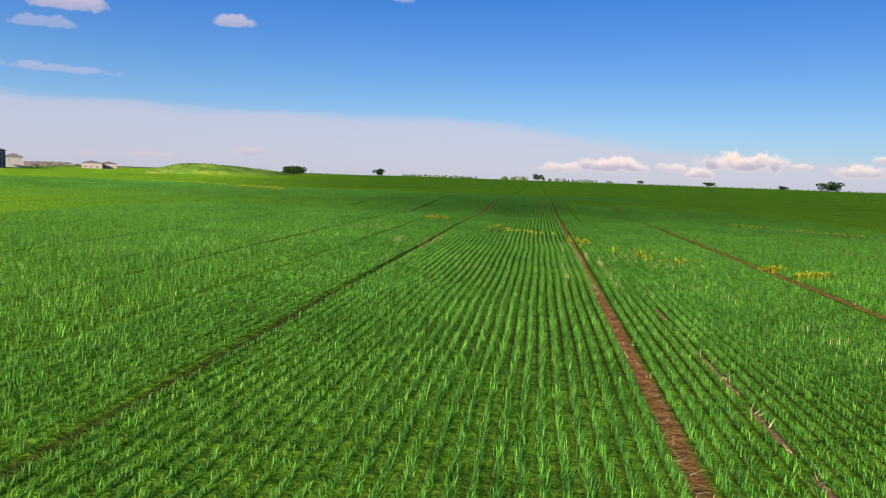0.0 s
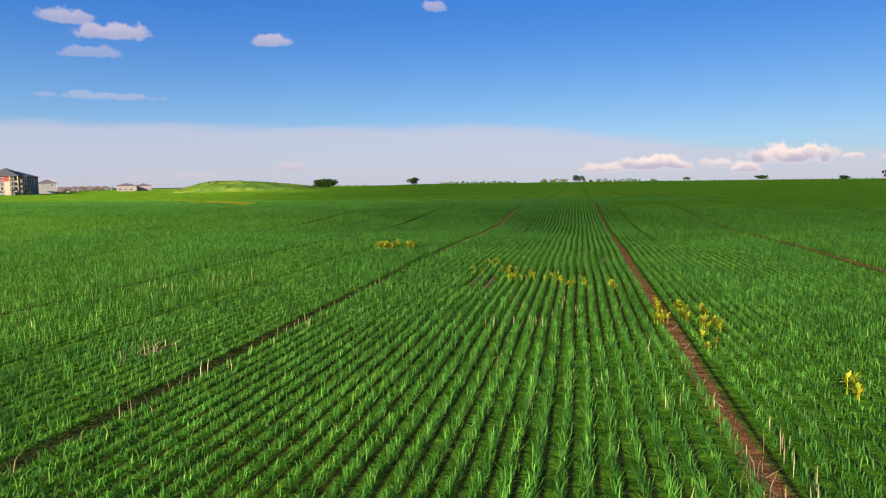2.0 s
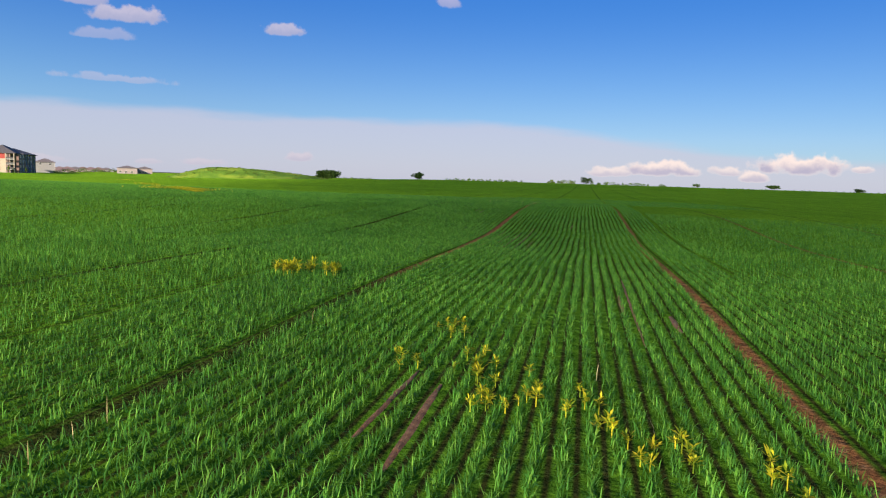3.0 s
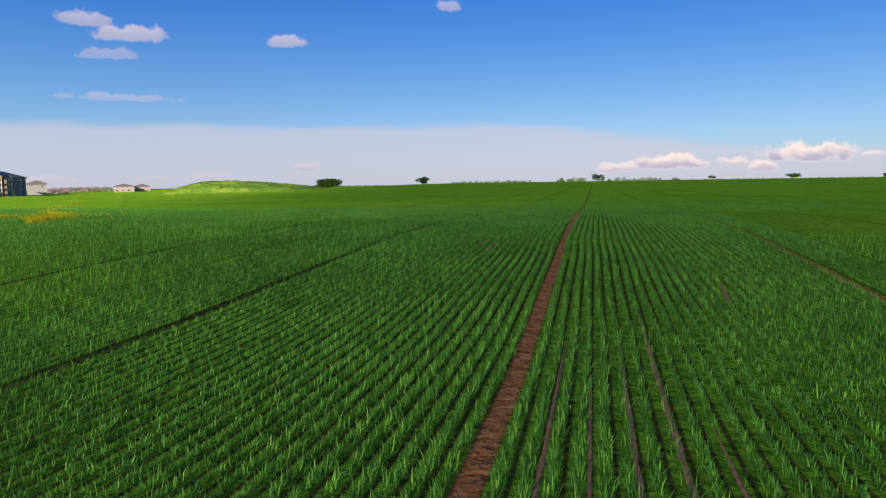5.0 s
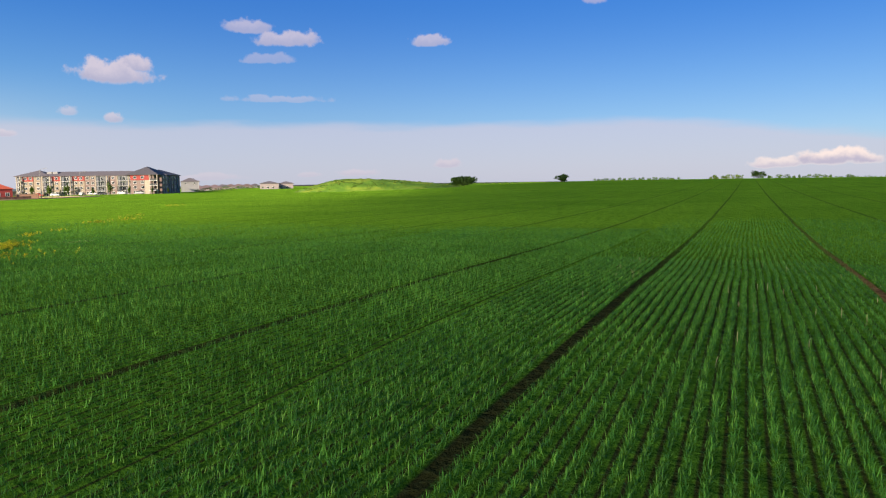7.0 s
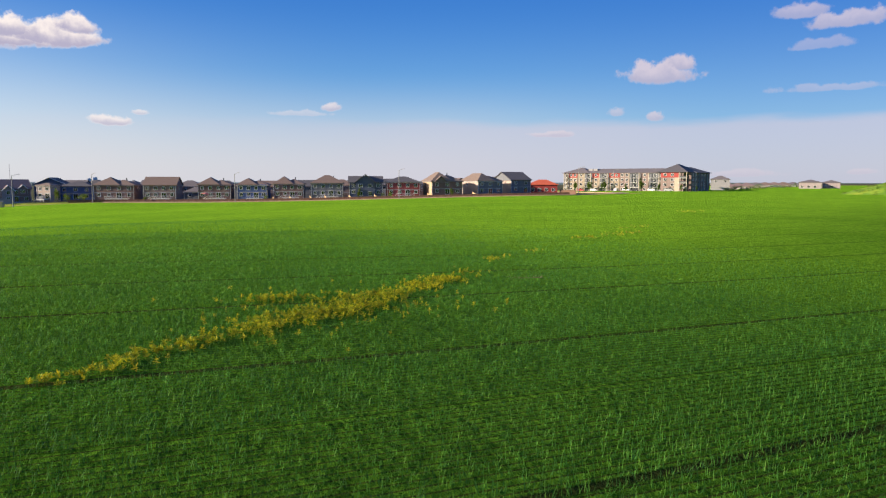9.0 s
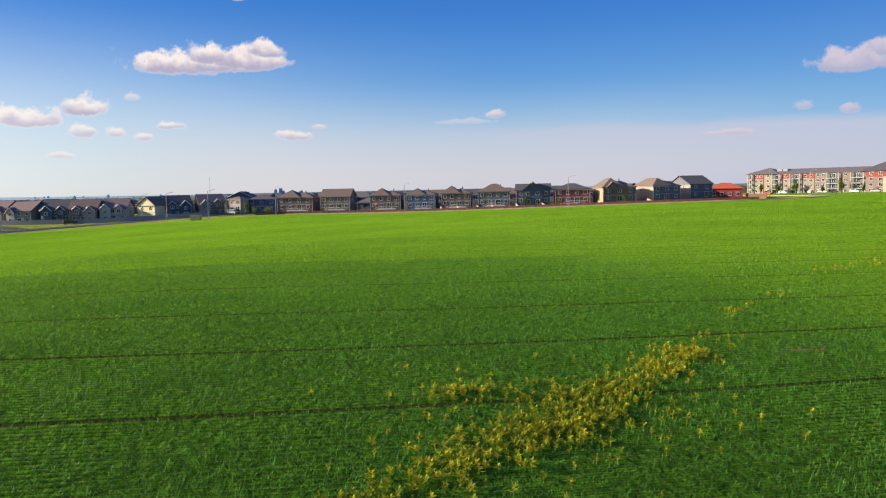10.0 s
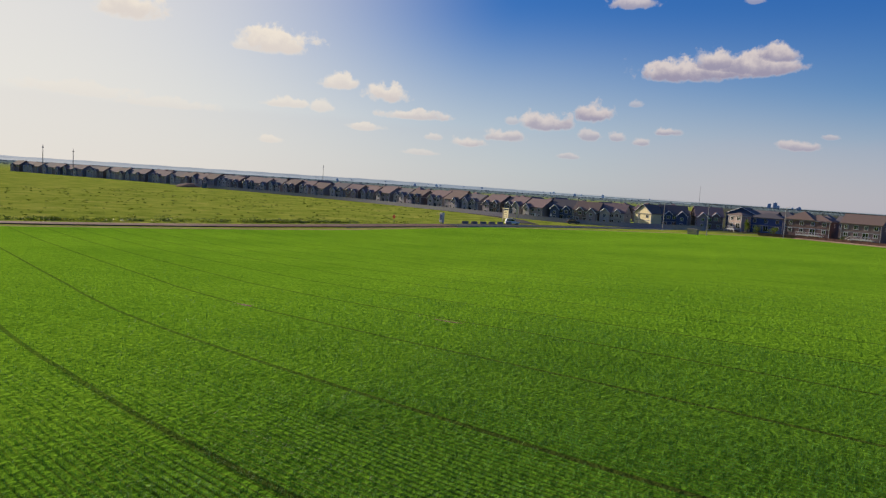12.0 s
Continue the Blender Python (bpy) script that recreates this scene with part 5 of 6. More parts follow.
def strip(name, pts, left, right, lift, mat, label, category):
    """A ribbon laid over the ground with a small thickness at its rims."""
    p = smooth_line(pts, 4.0)
    d = np.gradient(p, axis=0)
    d /= np.linalg.norm(d, axis=1)[:, None]
    n = np.stack([-d[:, 1], d[:, 0]], -1)
    offs = [(left, -0.25), (left, lift), ((left + right) / 2, lift + 0.06), (right, lift), (right, -0.25)]
    rows = []
    for off, up in offs:
        q = p + n * off
        rows.append(np.stack([q[:, 0], q[:, 1], land(q[:, 0], q[:, 1]) + up], -1))
    v = np.stack(rows, 1)
    k = np.arange(len(p) * 5).reshape(-1, 5)
    q = np.concatenate([np.stack([k[:-1, j], k[1:, j], k[1:, j + 1], k[:-1, j + 1]], -1) for j in range(4)])
    return tagged(new(name, fast_mesh(name, v.reshape(-1, 3), q, None, mat)), label, category, kind="structure")


ROAD = [(40, -118), (-66, -54), (-112, -24), (-140, -10), (-172, 5), (-212, 20), (-244, 34), (-276, 58), (-290, 84), (-310, 104), (-345, 128)]
strip("road", ROAD[4:], -4.5, 5.0, 0.1, MAT_ASPHALT, "grey asphalt road curving between the field and the houses", "road")
strip("dirt_track", ROAD[:6], -3.4, 2.6, 0.22, MAT_GRAVEL, "reddish bare earth track along the crop", "track")
MAT_VERGE = paint("dry_verge", (0.5, 0.33, 0.22), 0.95, 0.2, 0.4)
MAT_VERGE.node_tree.nodes["Principled BSDF"].inputs["Specular IOR Level"].default_value = 0.1
strip("bare_verge", [(-264, 118), (-224, 184), (-192, 234), (-180, 258), (-206, 318), (-300, 360), (-345, 382)], -1.0, 4.5, 0.2, MAT_VERGE, "strip of dry tan earth between crop and fence", "verge")
strip("kerb", ROAD[5:], -4.9, -4.52, 0.26, MAT_CONCRETE, "pale concrete kerb beside the road", "kerb")
strip("side_road", [(-262, 40), (-300, 22), (-330, -20), (-352, -70), (-380, -150), (-400, -230)], 3.0, 9.0, 0.1, MAT_ASPHALT, "grey side street along the terrace fence", "road")


def fence(pts, panel, height, mat, label):
    """A board fence: a post and a panel of boards for each bay."""
    p = smooth_line(pts, panel)
    top = new("fence")
    top.location = (p[0, 0], p[0, 1], float(land(*p[0])))
    outline = [(0.05, 0, 0.1), (panel - 0.05, 0, 0.1)]
    for k in range(11, -1, -1):     # board by board along the top, a notch between each two
        outline += [((k + 1) * panel / 12 - 0.05, 0, height), (k * panel / 12 + 0.05, 0, height), (k * panel / 12 + 0.04, 0, height - 0.12)]
    boards = shared("panel_%.1f" % height, lambda: prism(outline, (0, 0.04, 0)), mat)
    post = shared("post_%.1f" % height, lambda: boxes((-0.07, 0.07, -0.07, 0.07, -0.5, height + 0.01)), mat)
    for (ax, ay), (bx, by) in zip(p[:-1], p[1:]):
        za, zb = float(land(ax, ay)), float(land(bx, by))
        turn = math.degrees(math.atan2(by - ay, bx - ax))
        at = pose(ax - p[0, 0], ay - p[0, 1], za - top.location.z, 0, 0, turn)
        piece("panel", boards, top, at)
        piece("post", post, top, at)
    return tagged(top, label, "fence")


fence([(-268, 108), (-264, 124), (-222, 192), (-196, 233), (-183, 258)], 2.44, 1.05, MAT_FENCE, "red-brown stained board fence behind the houses")
fence([(-183, 258), (-214, 277), (-264, 325)], 2.44, 1.7, MAT_FENCE, "tall dark brown board fence by the apartments")
fence([(-283, 92), (-284, 70), (-291, 33), (-318, -22), (-346, -80), (-370, -152), (-391, -236)], 2.44, 1.8, MAT_FENCE_GREY, "pale grey board fence along the terrace gardens")



def side_fence(x, y, turn, length, label):
    """A short run of fence that steps down from a house towards the back fence."""
    ob = new("garden_fence")
    ob.matrix_basis = pose(x, y, float(land(x, y)), 0, 0, turn)
    n = int(length / 0.32)
    for k in range(n):
        h = 1.75 - 0.9 * (k / n) ** 0.8
        part("board", boxes((k * 0.32, k * 0.32 + 0.3, -0.03, 0.0, 0.05, h)), MAT_FENCE_PALE, ob)
    part("rail", boxes((0, length, 0.003, 0.06, 0.35, 0.45)), MAT_FENCE_PALE, ob)
    return tagged(ob, label, "fence", "garden fences")


MAT_FENCE_PALE = paint("pale_fence_board", (0.5, 0.33, 0.18), 0.85, 0.15, 1.0)
fx, fy = math.cos(radians(FACE)), math.sin(radians(FACE))
for hx_, hy_, half_ in ((-253.8, 168.0, 5.8), (-246.8, 179.0, 6.2), (-246.8, 179.0, -1.0), (-239.6, 190.6, 6.6), (-239.6, 190.6, -2.0), (-231.8, 203.2, 6.8), (-231.8, 203.2, 1.0), (-224.5, 214.8, 6.6), (-216.4, 227.8, -8.0), (-216.4, 227.8, 7.6)):
    side_fence(hx_ + fx * half_ + fy * 2.6, hy_ + fy * half_ - fx * 2.6, FACE - 90 + 14, 4.2, "sunlit pale board fence stepping down between gardens")
ob = new("parasol")
ob.matrix_basis = pose(-261.0 + fy * 4.6 - fx * 4.4, 156.4 - fx * 4.6 - fy * 4.4, float(land(-257, 152)), 0, 8, FACE)
part("pole", tube(bmesh.new(), (0, 0, 0), (0, 0, 3.3), 0.04, 0.03, 8), MAT_METAL, ob)
part("canopy", tube(bmesh.new(), (0, 0, 2.7), (0, 0, 3.3), 1.5, 0.05, 8), WALLS["umbrella"], ob, "faded red canopy")
tagged(ob, "tilted faded red garden parasol on a deck", "parasol")


def street_lamp(x, y, turn, height=9.5, label="slim grey steel street lamp with a curved arm"):
    ob = new("street_lamp")
    ob.matrix_basis = pose(x, y, float(land(x, y)), 0, 0, turn)
    bm = bmesh.new()
    tube(bm, (0, 0, -0.3), (0, 0, 0.25), 0.22, 0.2, 10)
    tube(bm, (0, 0, 0.25), (0, 0, height), 0.13, 0.08, 10)
    part("pole", bm, MAT_METAL, ob)
    bm = bmesh.new()
    for k in range(4):
        a, c = k / 4, (k + 1) / 4
        tube(bm, (2.0 * a, 0, height - 0.1 + 0.5 * math.sin(a * 1.5)), (2.0 * c, 0, height - 0.1 + 0.5 * math.sin(c * 1.5)), 0.05, 0.045, 6)
    part("arm", bm, MAT_METAL, ob)
    part("lamp_head", boxes((1.8, 2.6, -0.14, 0.14, height + 0.34, height + 0.46), bevel=0.04), MAT_METAL, ob)
    return tagged(ob, label, "street lamp", "street lamps")


for x, y, turn in ((-264, 115, 20), (-238, 155.5, 20), (-206.5, 201, 20), (-252, 92, 120), (-276, 78, 120), (-288, 69, 120), (-300, 44, 200), (-322, -8, 200), (-186, 262, 10), (-210, 304, 10)):
    street_lamp(x, y, turn)


MAT_OLD_CONCRETE = paint("old_concrete", (0.24, 0.2, 0.18), 0.9, 0.2, 1.2)


def jersey_barrier(x, y, turn):
    ob = new("barrier")
    ob.matrix_basis = pose(x, y, float(land(x, y)) + 0.1, 0, 0, turn)
    prof = [(-0.3, 0), (0.3, 0), (0.28, 0.12), (0.13, 0.33), (0.09, 0.7), (-0.09, 0.7), (-0.13, 0.33), (-0.28, 0.12)]
    part("block", prism([(-1.3, a, c) for a, c in prof], (2.6, 0, 0)), MAT_OLD_CONCRETE, ob)
    part("cap", boxes((-1.2, 1.2, -0.07, 0.07, 0.703, 0.76)), MAT_OLD_CONCRETE, ob)
    return tagged(ob, "weathered concrete traffic barrier at the road's edge", "barrier", "barriers by the road")


for k in range(6):
    q = (k + 2) / 7
    jersey_barrier(-221 - 24 * q, 16.9 + 13.5 * q, 150.6)

# roadside pylon box, notice board, posts, banner pole, utility boxes
ob = new("roadside_pylon")
ob.matrix_basis = pose(-216.5, 17.0, float(land(-216.5, 17.0)), 0, 0, 68)
part("cabinet", boxes((-0.65, 0.65, -0.4, 0.4, 0.5, 3.4), bevel=0.06), MAT_TRIM, ob)
part("panel", boxes((-0.45, 0.45, -0.44, -0.404, 1.3, 2.9)), WALLS["blue"], ob)
for k in (-0.4, 0.4):
    part("leg", boxes((k - 0.08, k + 0.08, -0.1, 0.1, -0.2, 0.5)), MAT_METAL, ob)
tagged(ob, "white roadside pylon with a blue panel", "pylon sign")
ob = new("notice_board")
ob.matrix_basis = pose(-263, 24.6, float(land(-262, 25)), 0, 0, 52)
for k in (-1.6, 1.6):
    part("post", boxes((k - 0.16, k + 0.16, -0.16, 0.16, -0.3, 4.6)), WALLS["cream"], ob)
part("board", boxes((-1.44, 1.44, -0.06, 0.06, 1.1, 4.1)), WALLS["yellow"], ob)
part("cap", boxes((-2.0, 2.0, -0.25, 0.25, 4.603, 4.85)), WALLS["yellow"], ob)
for k in range(3):
    part("bar", boxes((-0.8, 0.8, -0.08, -0.062, 3.2 - k * 0.8, 3.4 - k * 0.8)), WALLS["taupe"], ob)
tagged(ob, "tall cream timber notice board on two posts", "notice board")
ob = new("banner_pole")
ob.matrix_basis = pose(-281, 24, float(land(-281, 24)), 0, 0, 76)
part("pole", tube(bmesh.new(), (0, 0, -0.2), (0, 0, 6.6), 0.06, 0.04, 8), MAT_METAL, ob)
part("banner", prism([(0.05, 0, 0.6), (0.75, 0, 1.4), (0.85, 0, 5.2), (0.3, 0, 6.5), (0.05, 0, 6.5)], (0, 0.03, 0)), WALLS["yellow"], ob)
tagged(ob, "tall narrow yellowish feather banner on a pole", "banner")
for x, y, h in ((-288, 30, 3.0), (-294, 35, 3.2), (-322, -14, 3.0)):
    ob = new("sign_post")
    ob.matrix_basis = pose(x, y, float(land(x, y)), 0, 0, 76)
    part("post", tube(bmesh.new(), (0, 0, -0.2), (0, 0, h), 0.06, 0.06, 8), MAT_METAL, ob)
    part("plate", boxes((-0.4, 0.4, -0.12, -0.065, h - 1.2, h - 0.05), bevel=0.02), MAT_TRIM, ob)
    tagged(ob, "white road sign on a grey steel post", "road sign", "road signs")
for x, y, w, h in ((-318, -18, 2.6, 1.7), (-402.5, -183.7, 5.0, 2.6), (-376, -196, 5.4, 3.0)):
    ob = new("utility_box")
    ob.matrix_basis = pose(x, y, float(land(x, y)), 0, 0, 30)
    part("box", boxes((-w / 2, w / 2, -1, 1, -0.1, h), bevel=0.05), WALLS["slate"], ob)
    part("lid", boxes((-w / 2 - 0.1, w / 2 + 0.1, -1.1, 1.1, h + 0.003, h + 0.1)), MAT_DARK_METAL, ob)
    tagged(ob, "dark green-grey utility box on the grass lot", "utility box")
ob = new("timber_stack")
ob.matrix_basis = pose(-255, 88, float(land(-255, 88)), 0, 0, 70)
for k in range(3):
    part("timber", boxes((-1.6, 1.6, -0.8, 0.8, k * 0.6, k * 0.6 + 0.52), bevel=0.02), WALLS["tan"], ob)
tagged(ob, "sunlit stack of pale timber at the fence end", "timber")
ob = new("orange_sign")
ob.matrix_basis = pose(-206, 6, float(land(-206, 6)), 0, 0, 66)
part("plate", prism([(0, 0, 0.9), (0.75, 0, 1.65), (0, 0, 2.4), (-0.75, 0, 1.65)], (0, 0.04, 0)), ROOFS["red"], ob)
part("leg", boxes((-0.05, 0.05, 0.045, 0.1, -0.1, 1.4)), MAT_METAL, ob)
tagged(ob, "orange diamond roadworks sign on a low stand", "road sign")


# ---- vehicles ----
def car(x, y, turn, colour, label, tall=1.0, length=4.6):
    """A parked estate or off-roader: shaped body, glazed cabin, four wheels, lights."""
    ob = new("car")
    ob.matrix_basis = pose(x, y, float(land(x, y)) + 0.12, 0, 0, turn)
    half, hw = length / 2, 0.92
    side = [(-half, 0.38), (-half + 0.1, 0.85), (-half + 0.25, 1.0), (half * 0.42, 1.02), (half - 0.25, 0.88), (half, 0.7), (half, 0.36), (half - 0.2, 0.28), (-half + 0.2, 0.28)]
    bm = prism([(a, -hw, c) for a, c in side], (0, 2 * hw, 0))
    bmesh.ops.bevel(bm, geom=list(bm.edges), offset=0.06, segments=2, affect="EDGES")
    part("body", bm, colour, ob)
    cab = [(-half + 0.2, 1.02), (-half + 0.4, 1.55 * tall), (-half + 0.7, 1.68 * tall), (half * 0.05, 1.68 * tall), (half * 0.25, 1.55 * tall), (half * 0.52, 1.03)]
    bm = prism([(a, -hw + 0.12, c) for a, c in cab], (0, 2 * hw - 0.24, 0))
    part("cabin", bm, colour, ob)
    for sgn in (-1, 1):
        glass = [(-half + 0.45, 1.1), (-half + 0.62, 1.52 * tall), (half * 0.08, 1.55 * tall), (half * 0.4, 1.1)]
        yy = sgn * (hw - 0.118)
        part("side_window", prism([(a, yy, c) for a, c in glass], (0, sgn * 0.012, 0)), MAT_GLASS, ob)
        part("headlight", boxes((half - 0.03, half + 0.012, sgn * 0.72 - 0.14, sgn * 0.72 + 0.14, 0.6, 0.76)), MAT_TRIM, ob)
        part("tail_light", boxes((-half - 0.012, -half + 0.03, sgn * 0.76 - 0.1, sgn * 0.76 + 0.1, 0.62, 0.86)), WALLS["red"], ob)
        for wx in (-half * 0.62, half * 0.62):
            wheel = part("wheel", tube(bmesh.new(), (0, -0.11, 0), (0, 0.11, 0), 0.34, 0.34, 18), MAT_DARK_METAL, ob, at=pose(wx, sgn * (hw - 0.1), 0.22))
            part("rim", tube(bmesh.new(), (0, sgn * 0.112, 0), (0, sgn * 0.13, 0), 0.2, 0.18, 12), MAT_METAL, wheel)
    part("windscreen", prism([(half * 0.27, -hw + 0.2, 1.5 * tall), (half * 0.27, hw - 0.2, 1.5 * tall), (half * 0.52, hw - 0.16, 1.06), (half * 0.52, -hw + 0.16, 1.06)], (0.015, 0, 0.01)), MAT_GLASS, ob)
    return tagged(ob, label, "car")


CAR_WHITE = paint("car_white", (0.75, 0.75, 0.75), 0.25, 0.03)
CAR_DARK = paint("car_dark", (0.03, 0.032, 0.04), 0.25, 0.05)
CAR_SILVER = paint("car_silver", (0.42, 0.43, 0.45), 0.3, 0.04, metal=0.5)
CAR_RED = paint("car_red", (0.35, 0.03, 0.03), 0.3, 0.05)
car(-247, 31.0, 118, CAR_WHITE, "white off-roader on the asphalt road", 1.08, 4.8)
car(-287, 45, 112, CAR_DARK, "black estate car on the road by the terrace", 1.0, 4.8)
car(-404, -165, 20, CAR_WHITE, "white car parked far over the grass lot", 1.05)
car(-415, -160, 20, CAR_SILVER, "silver car parked far over the grass lot")
ux, uy = run.normalized()
for along_m, out, paintwork, label in ((16, 9, CAR_RED, "dark red car parked at the apartments"), (24, 8, CAR_WHITE, "white car parked at the apartments"), (39, 9, CAR_SILVER, "silver car parked before the balconies"), (44, 7, CAR_WHITE, "white van parked before the balconies"), (50, 9, CAR_DARK, "dark car parked before the balconies"), (60, 8, CAR_WHITE, "white car near the corner tower"), (70, 9, CAR_SILVER, "silver car near the corner tower")):
    car(APT_A.x + ux * along_m + uy * out, APT_A.y + uy * along_m - ux * out, math.degrees(math.atan2(uy, ux)) + 90 * (along_m % 2), paintwork, label, 1.2 if along_m == 44 else 1.0)
for along_m, out, h, seed in ((10, 5, 6.5, 31), (20, 6, 7.0, 32), (29, 5, 7.5, 33), (53, 6, 7.5, 34), (64, 8, 5.0, 35), (76, 6, 4.0, 36), (46, 12, 4.5, 37), (84, 4, 3.5, 38)):
    tree("young_tree", APT_A.x + ux * along_m + uy * out, APT_A.y + uy * along_m - ux * out, h, h * 0.45, "slim young green tree before the apartments", mat=MAT_TREE_PALE, count=900, lobes=7, seed=seed, group="young trees")
for x, y, h, w, seed in ((-287, 106, 5.5, 3.0, 41), (-283, 109, 4.0, 3.2, 42), (-273, 113, 3.2, 4.0, 43), (-250, 182, 3.0, 2.6, 44), (-244, 168, 2.6, 2.0, 45), (-233, 199, 4.6, 2.0, 46), (-222, 206, 3.4, 2.2, 47), (-262, 131, 2.4, 2.0, 48), (-206, 222, 3.6, 2.4, 49), (-228, 206, 2.4, 1.6, 50)):
    tree("garden_shrub", x, y, h, w, "green garden shrub behind the fence", "shrub", MAT_TREE_PALE, 600, 7, seed, 0.25, "garden shrubs")
for k in range(14):
    x, y = polar(-5, 91, 35.4 - 0.42 * k, 430 + 12 * k)
    tree("shrub", x, y, 2.4 + (k * 7 % 3), 6, "dark green shrub beside the far houses", "shrub", None, 240, 5, 60 + k, 0.25, "shrubs by the far houses")
# weeds on the rough lot
r = np.random.default_rng(17)
sp = []
for k in range(700):
    x, y = r.uniform(-330, -90), r.uniform(-170, 0)
    if edge_distance(np.array(x), np.array(y)) > -9:
        continue
    h = r.uniform(0.15, 0.4) * (2.2 if r.random() < 0.05 else 1)
    sp.append(((x, y, float(land(x, y)) + h * 0.4), (h * r.uniform(0.8, 2.4), h * r.uniform(0.8, 2.4), h * 0.6), 1.0))
for k in range(90):
    q = r.random()
    x, y = -118 - 90 * q + r.uniform(-3, 3), -30 + 40 * q + r.uniform(-2, 2)
    h = r.uniform(0.3, 1.1)
    sp.append(((x, y, float(land(x, y)) + h * 0.4), (h * 1.6, h * 1.6, h * 0.6), 1.0))
verge = []
for k in range(230):
    q = r.random() ** 0.8
    x, y = -58 - 132 * q + r.uniform(-1.2, 1.2), -63.5 + 66 * q + r.uniform(-1.2, 1.2)
    if r.random() < 0.3 + 0.7 * abs(math.sin(q * 9)):
        h = r.uniform(0.3, 1.0) * (1.9 if 0.62 < q < 0.8 and r.random() < 0.3 else 1)
        verge.append(((x, y, float(land(x, y)) + h * 0.4), (h * 1.7, h * 1.7, h * 0.6), 1.0))
v, q = leafy(verge, 40, 0.17, 19)
tagged(new("verge_weeds", fast_mesh("verge_weeds", v, q, None, MAT_TREE)), "dark green weeds and low shrubs along the earth track", "weeds", kind="stuff")
v, q = leafy(sp, 26, 0.15, 18)
tagged(new("rough_grass", fast_mesh("rough_grass", v, q, None, MAT_LOT)), "tussocks of rough grass and weeds on the vacant lot", "grass", kind="stuff")
for x, y, s, seed in ((-386.8, -214.1, 1.0, 3), (-372, -205, 0.7, 4)):
    hx2, hy2 = np.meshgrid(np.linspace(-1, 1, 18), np.linspace(-1, 1, 14))
    hz = np.clip(1 - hx2 ** 2 - hy2 ** 2, 0, 1) ** 0.7 * 2.2 * s + 0.15 * np.sin(hx2 * 8) * np.cos(hy2 * 7)
    px, py = x + hx2 * 14 * s, y + hy2 * 6 * s
    k = np.arange(px.size).reshape(px.shape)
    fq = np.stack([k[:-1, :-1], k[:-1, 1:], k[1:, 1:], k[1:, :-1]], -1).reshape(-1, 4)
    tagged(new("soil_heap", fast_mesh("soil_heap", np.stack([px, py, land(px, py) + hz - 0.15], -1).reshape(-1, 3), fq, None, MAT_GRAVEL, True)), "low heap of dark soil on the grass lot", "soil heap")

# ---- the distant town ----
# air haze over the far town is put into its base colour
MAT_HAZE_TINT = paint("painted_haze", (0.58, 0.65, 0.7), 1.0, 0.1, 0.01)
r = random.Random(9)
for k in range(26):
    az = r.uniform(78, 132) if k > 7 else (84.2, 84.6, 96.8, 99.0, 101.5, 106.5, 112.0, 120.0)[k]
    dist = r.uniform(2500, 3600)
    x, y = polar(-15, 90, az, dist)
    h = r.uniform(5, 11) if k > 1 else 21 - 5 * k
    ob = new("tower_block")
    ob.matrix_basis = pose(x, y, float(land(x, y)), 0, 0, az)
    part("wall", boxes((-h * 0.3 - 2, h * 0.2 + 2, -6, 6, -2, h)), MAT_HAZE_TINT, ob)
    part("roof", boxes((-2, 1.5, -3, 3, h + 0.005, h + 2)), MAT_HAZE_TINT, ob)
    tagged(ob, "tower block on the town's skyline, haze painted in as blue-grey", "tower", "distant town")
# far woods and ridges carry the haze in their bluish colours
MAT_WOOD_HAZE = paint("far_wood_haze", (0.2, 0.25, 0.28), 1.0, 0.2, 0.02)
MAT_RIDGE_HAZE = paint("far_ridge", (0.28, 0.38, 0.43), 1.0, 0.08, 0.004)
for layer, (dist, tall) in enumerate(((1250, 3.4), (1900, 5.0))):
    sp = []
    rr = np.random.default_rng(70 + layer)
    for az in np.arange(74, 150, 0.3):
        x, y = polar(-15, 90, az + rr.uniform(-0.2, 0.2), dist * rr.uniform(0.9, 1.1))
        h = tall * rr.uniform(0.3, 1.0)
        sp.append(((x, y, float(land(x, y)) + h * 0.35), (h * 1.8, h, h * 0.5), 1.0))
    v, q = leafy(sp, 30, tall * 0.22, 80 + layer)
    tagged(new("distant_woods", fast_mesh("distant_woods", v, q, None, MAT_WOOD_HAZE)), "belt of far treetops with haze painted in as blue-green", "trees", kind="stuff")
for dist, tall, seed in ((2700, 7.5, 1.3), (4200, 15.0, 2.7)):
    ang = np.radians(np.linspace(66, 156, 240))
    crest = tall * (0.9 + 0.04 * np.sin(ang * 37 + seed) + 0.06 * np.sin(ang * 143 + seed * 2)) * step01(90, 116, np.degrees(ang))
    rows = []
    for back, share in ((-160, -0.6), (0, 1.0), (200, 0.9), (420, -0.6)):
        x, y = -15 - np.sin(ang) * (dist + back), 90 + np.cos(ang) * (dist + back)
        rows.append(np.stack([x, y, land(x, y) + crest * share], -1))
    k = np.arange(len(ang) * 4).reshape(-1, 4)
    fq = np.concatenate([np.stack([k[:-1, j], k[1:, j], k[1:, j + 1], k[:-1, j + 1]], -1) for j in range(3)])
    tagged(new("far_ridge", fast_mesh("far_ridge", np.stack(rows, 1).reshape(-1, 3), fq, None, MAT_RIDGE_HAZE, True)), "long low ridge beyond the town, haze painted in as blue", "hill", kind="structure")
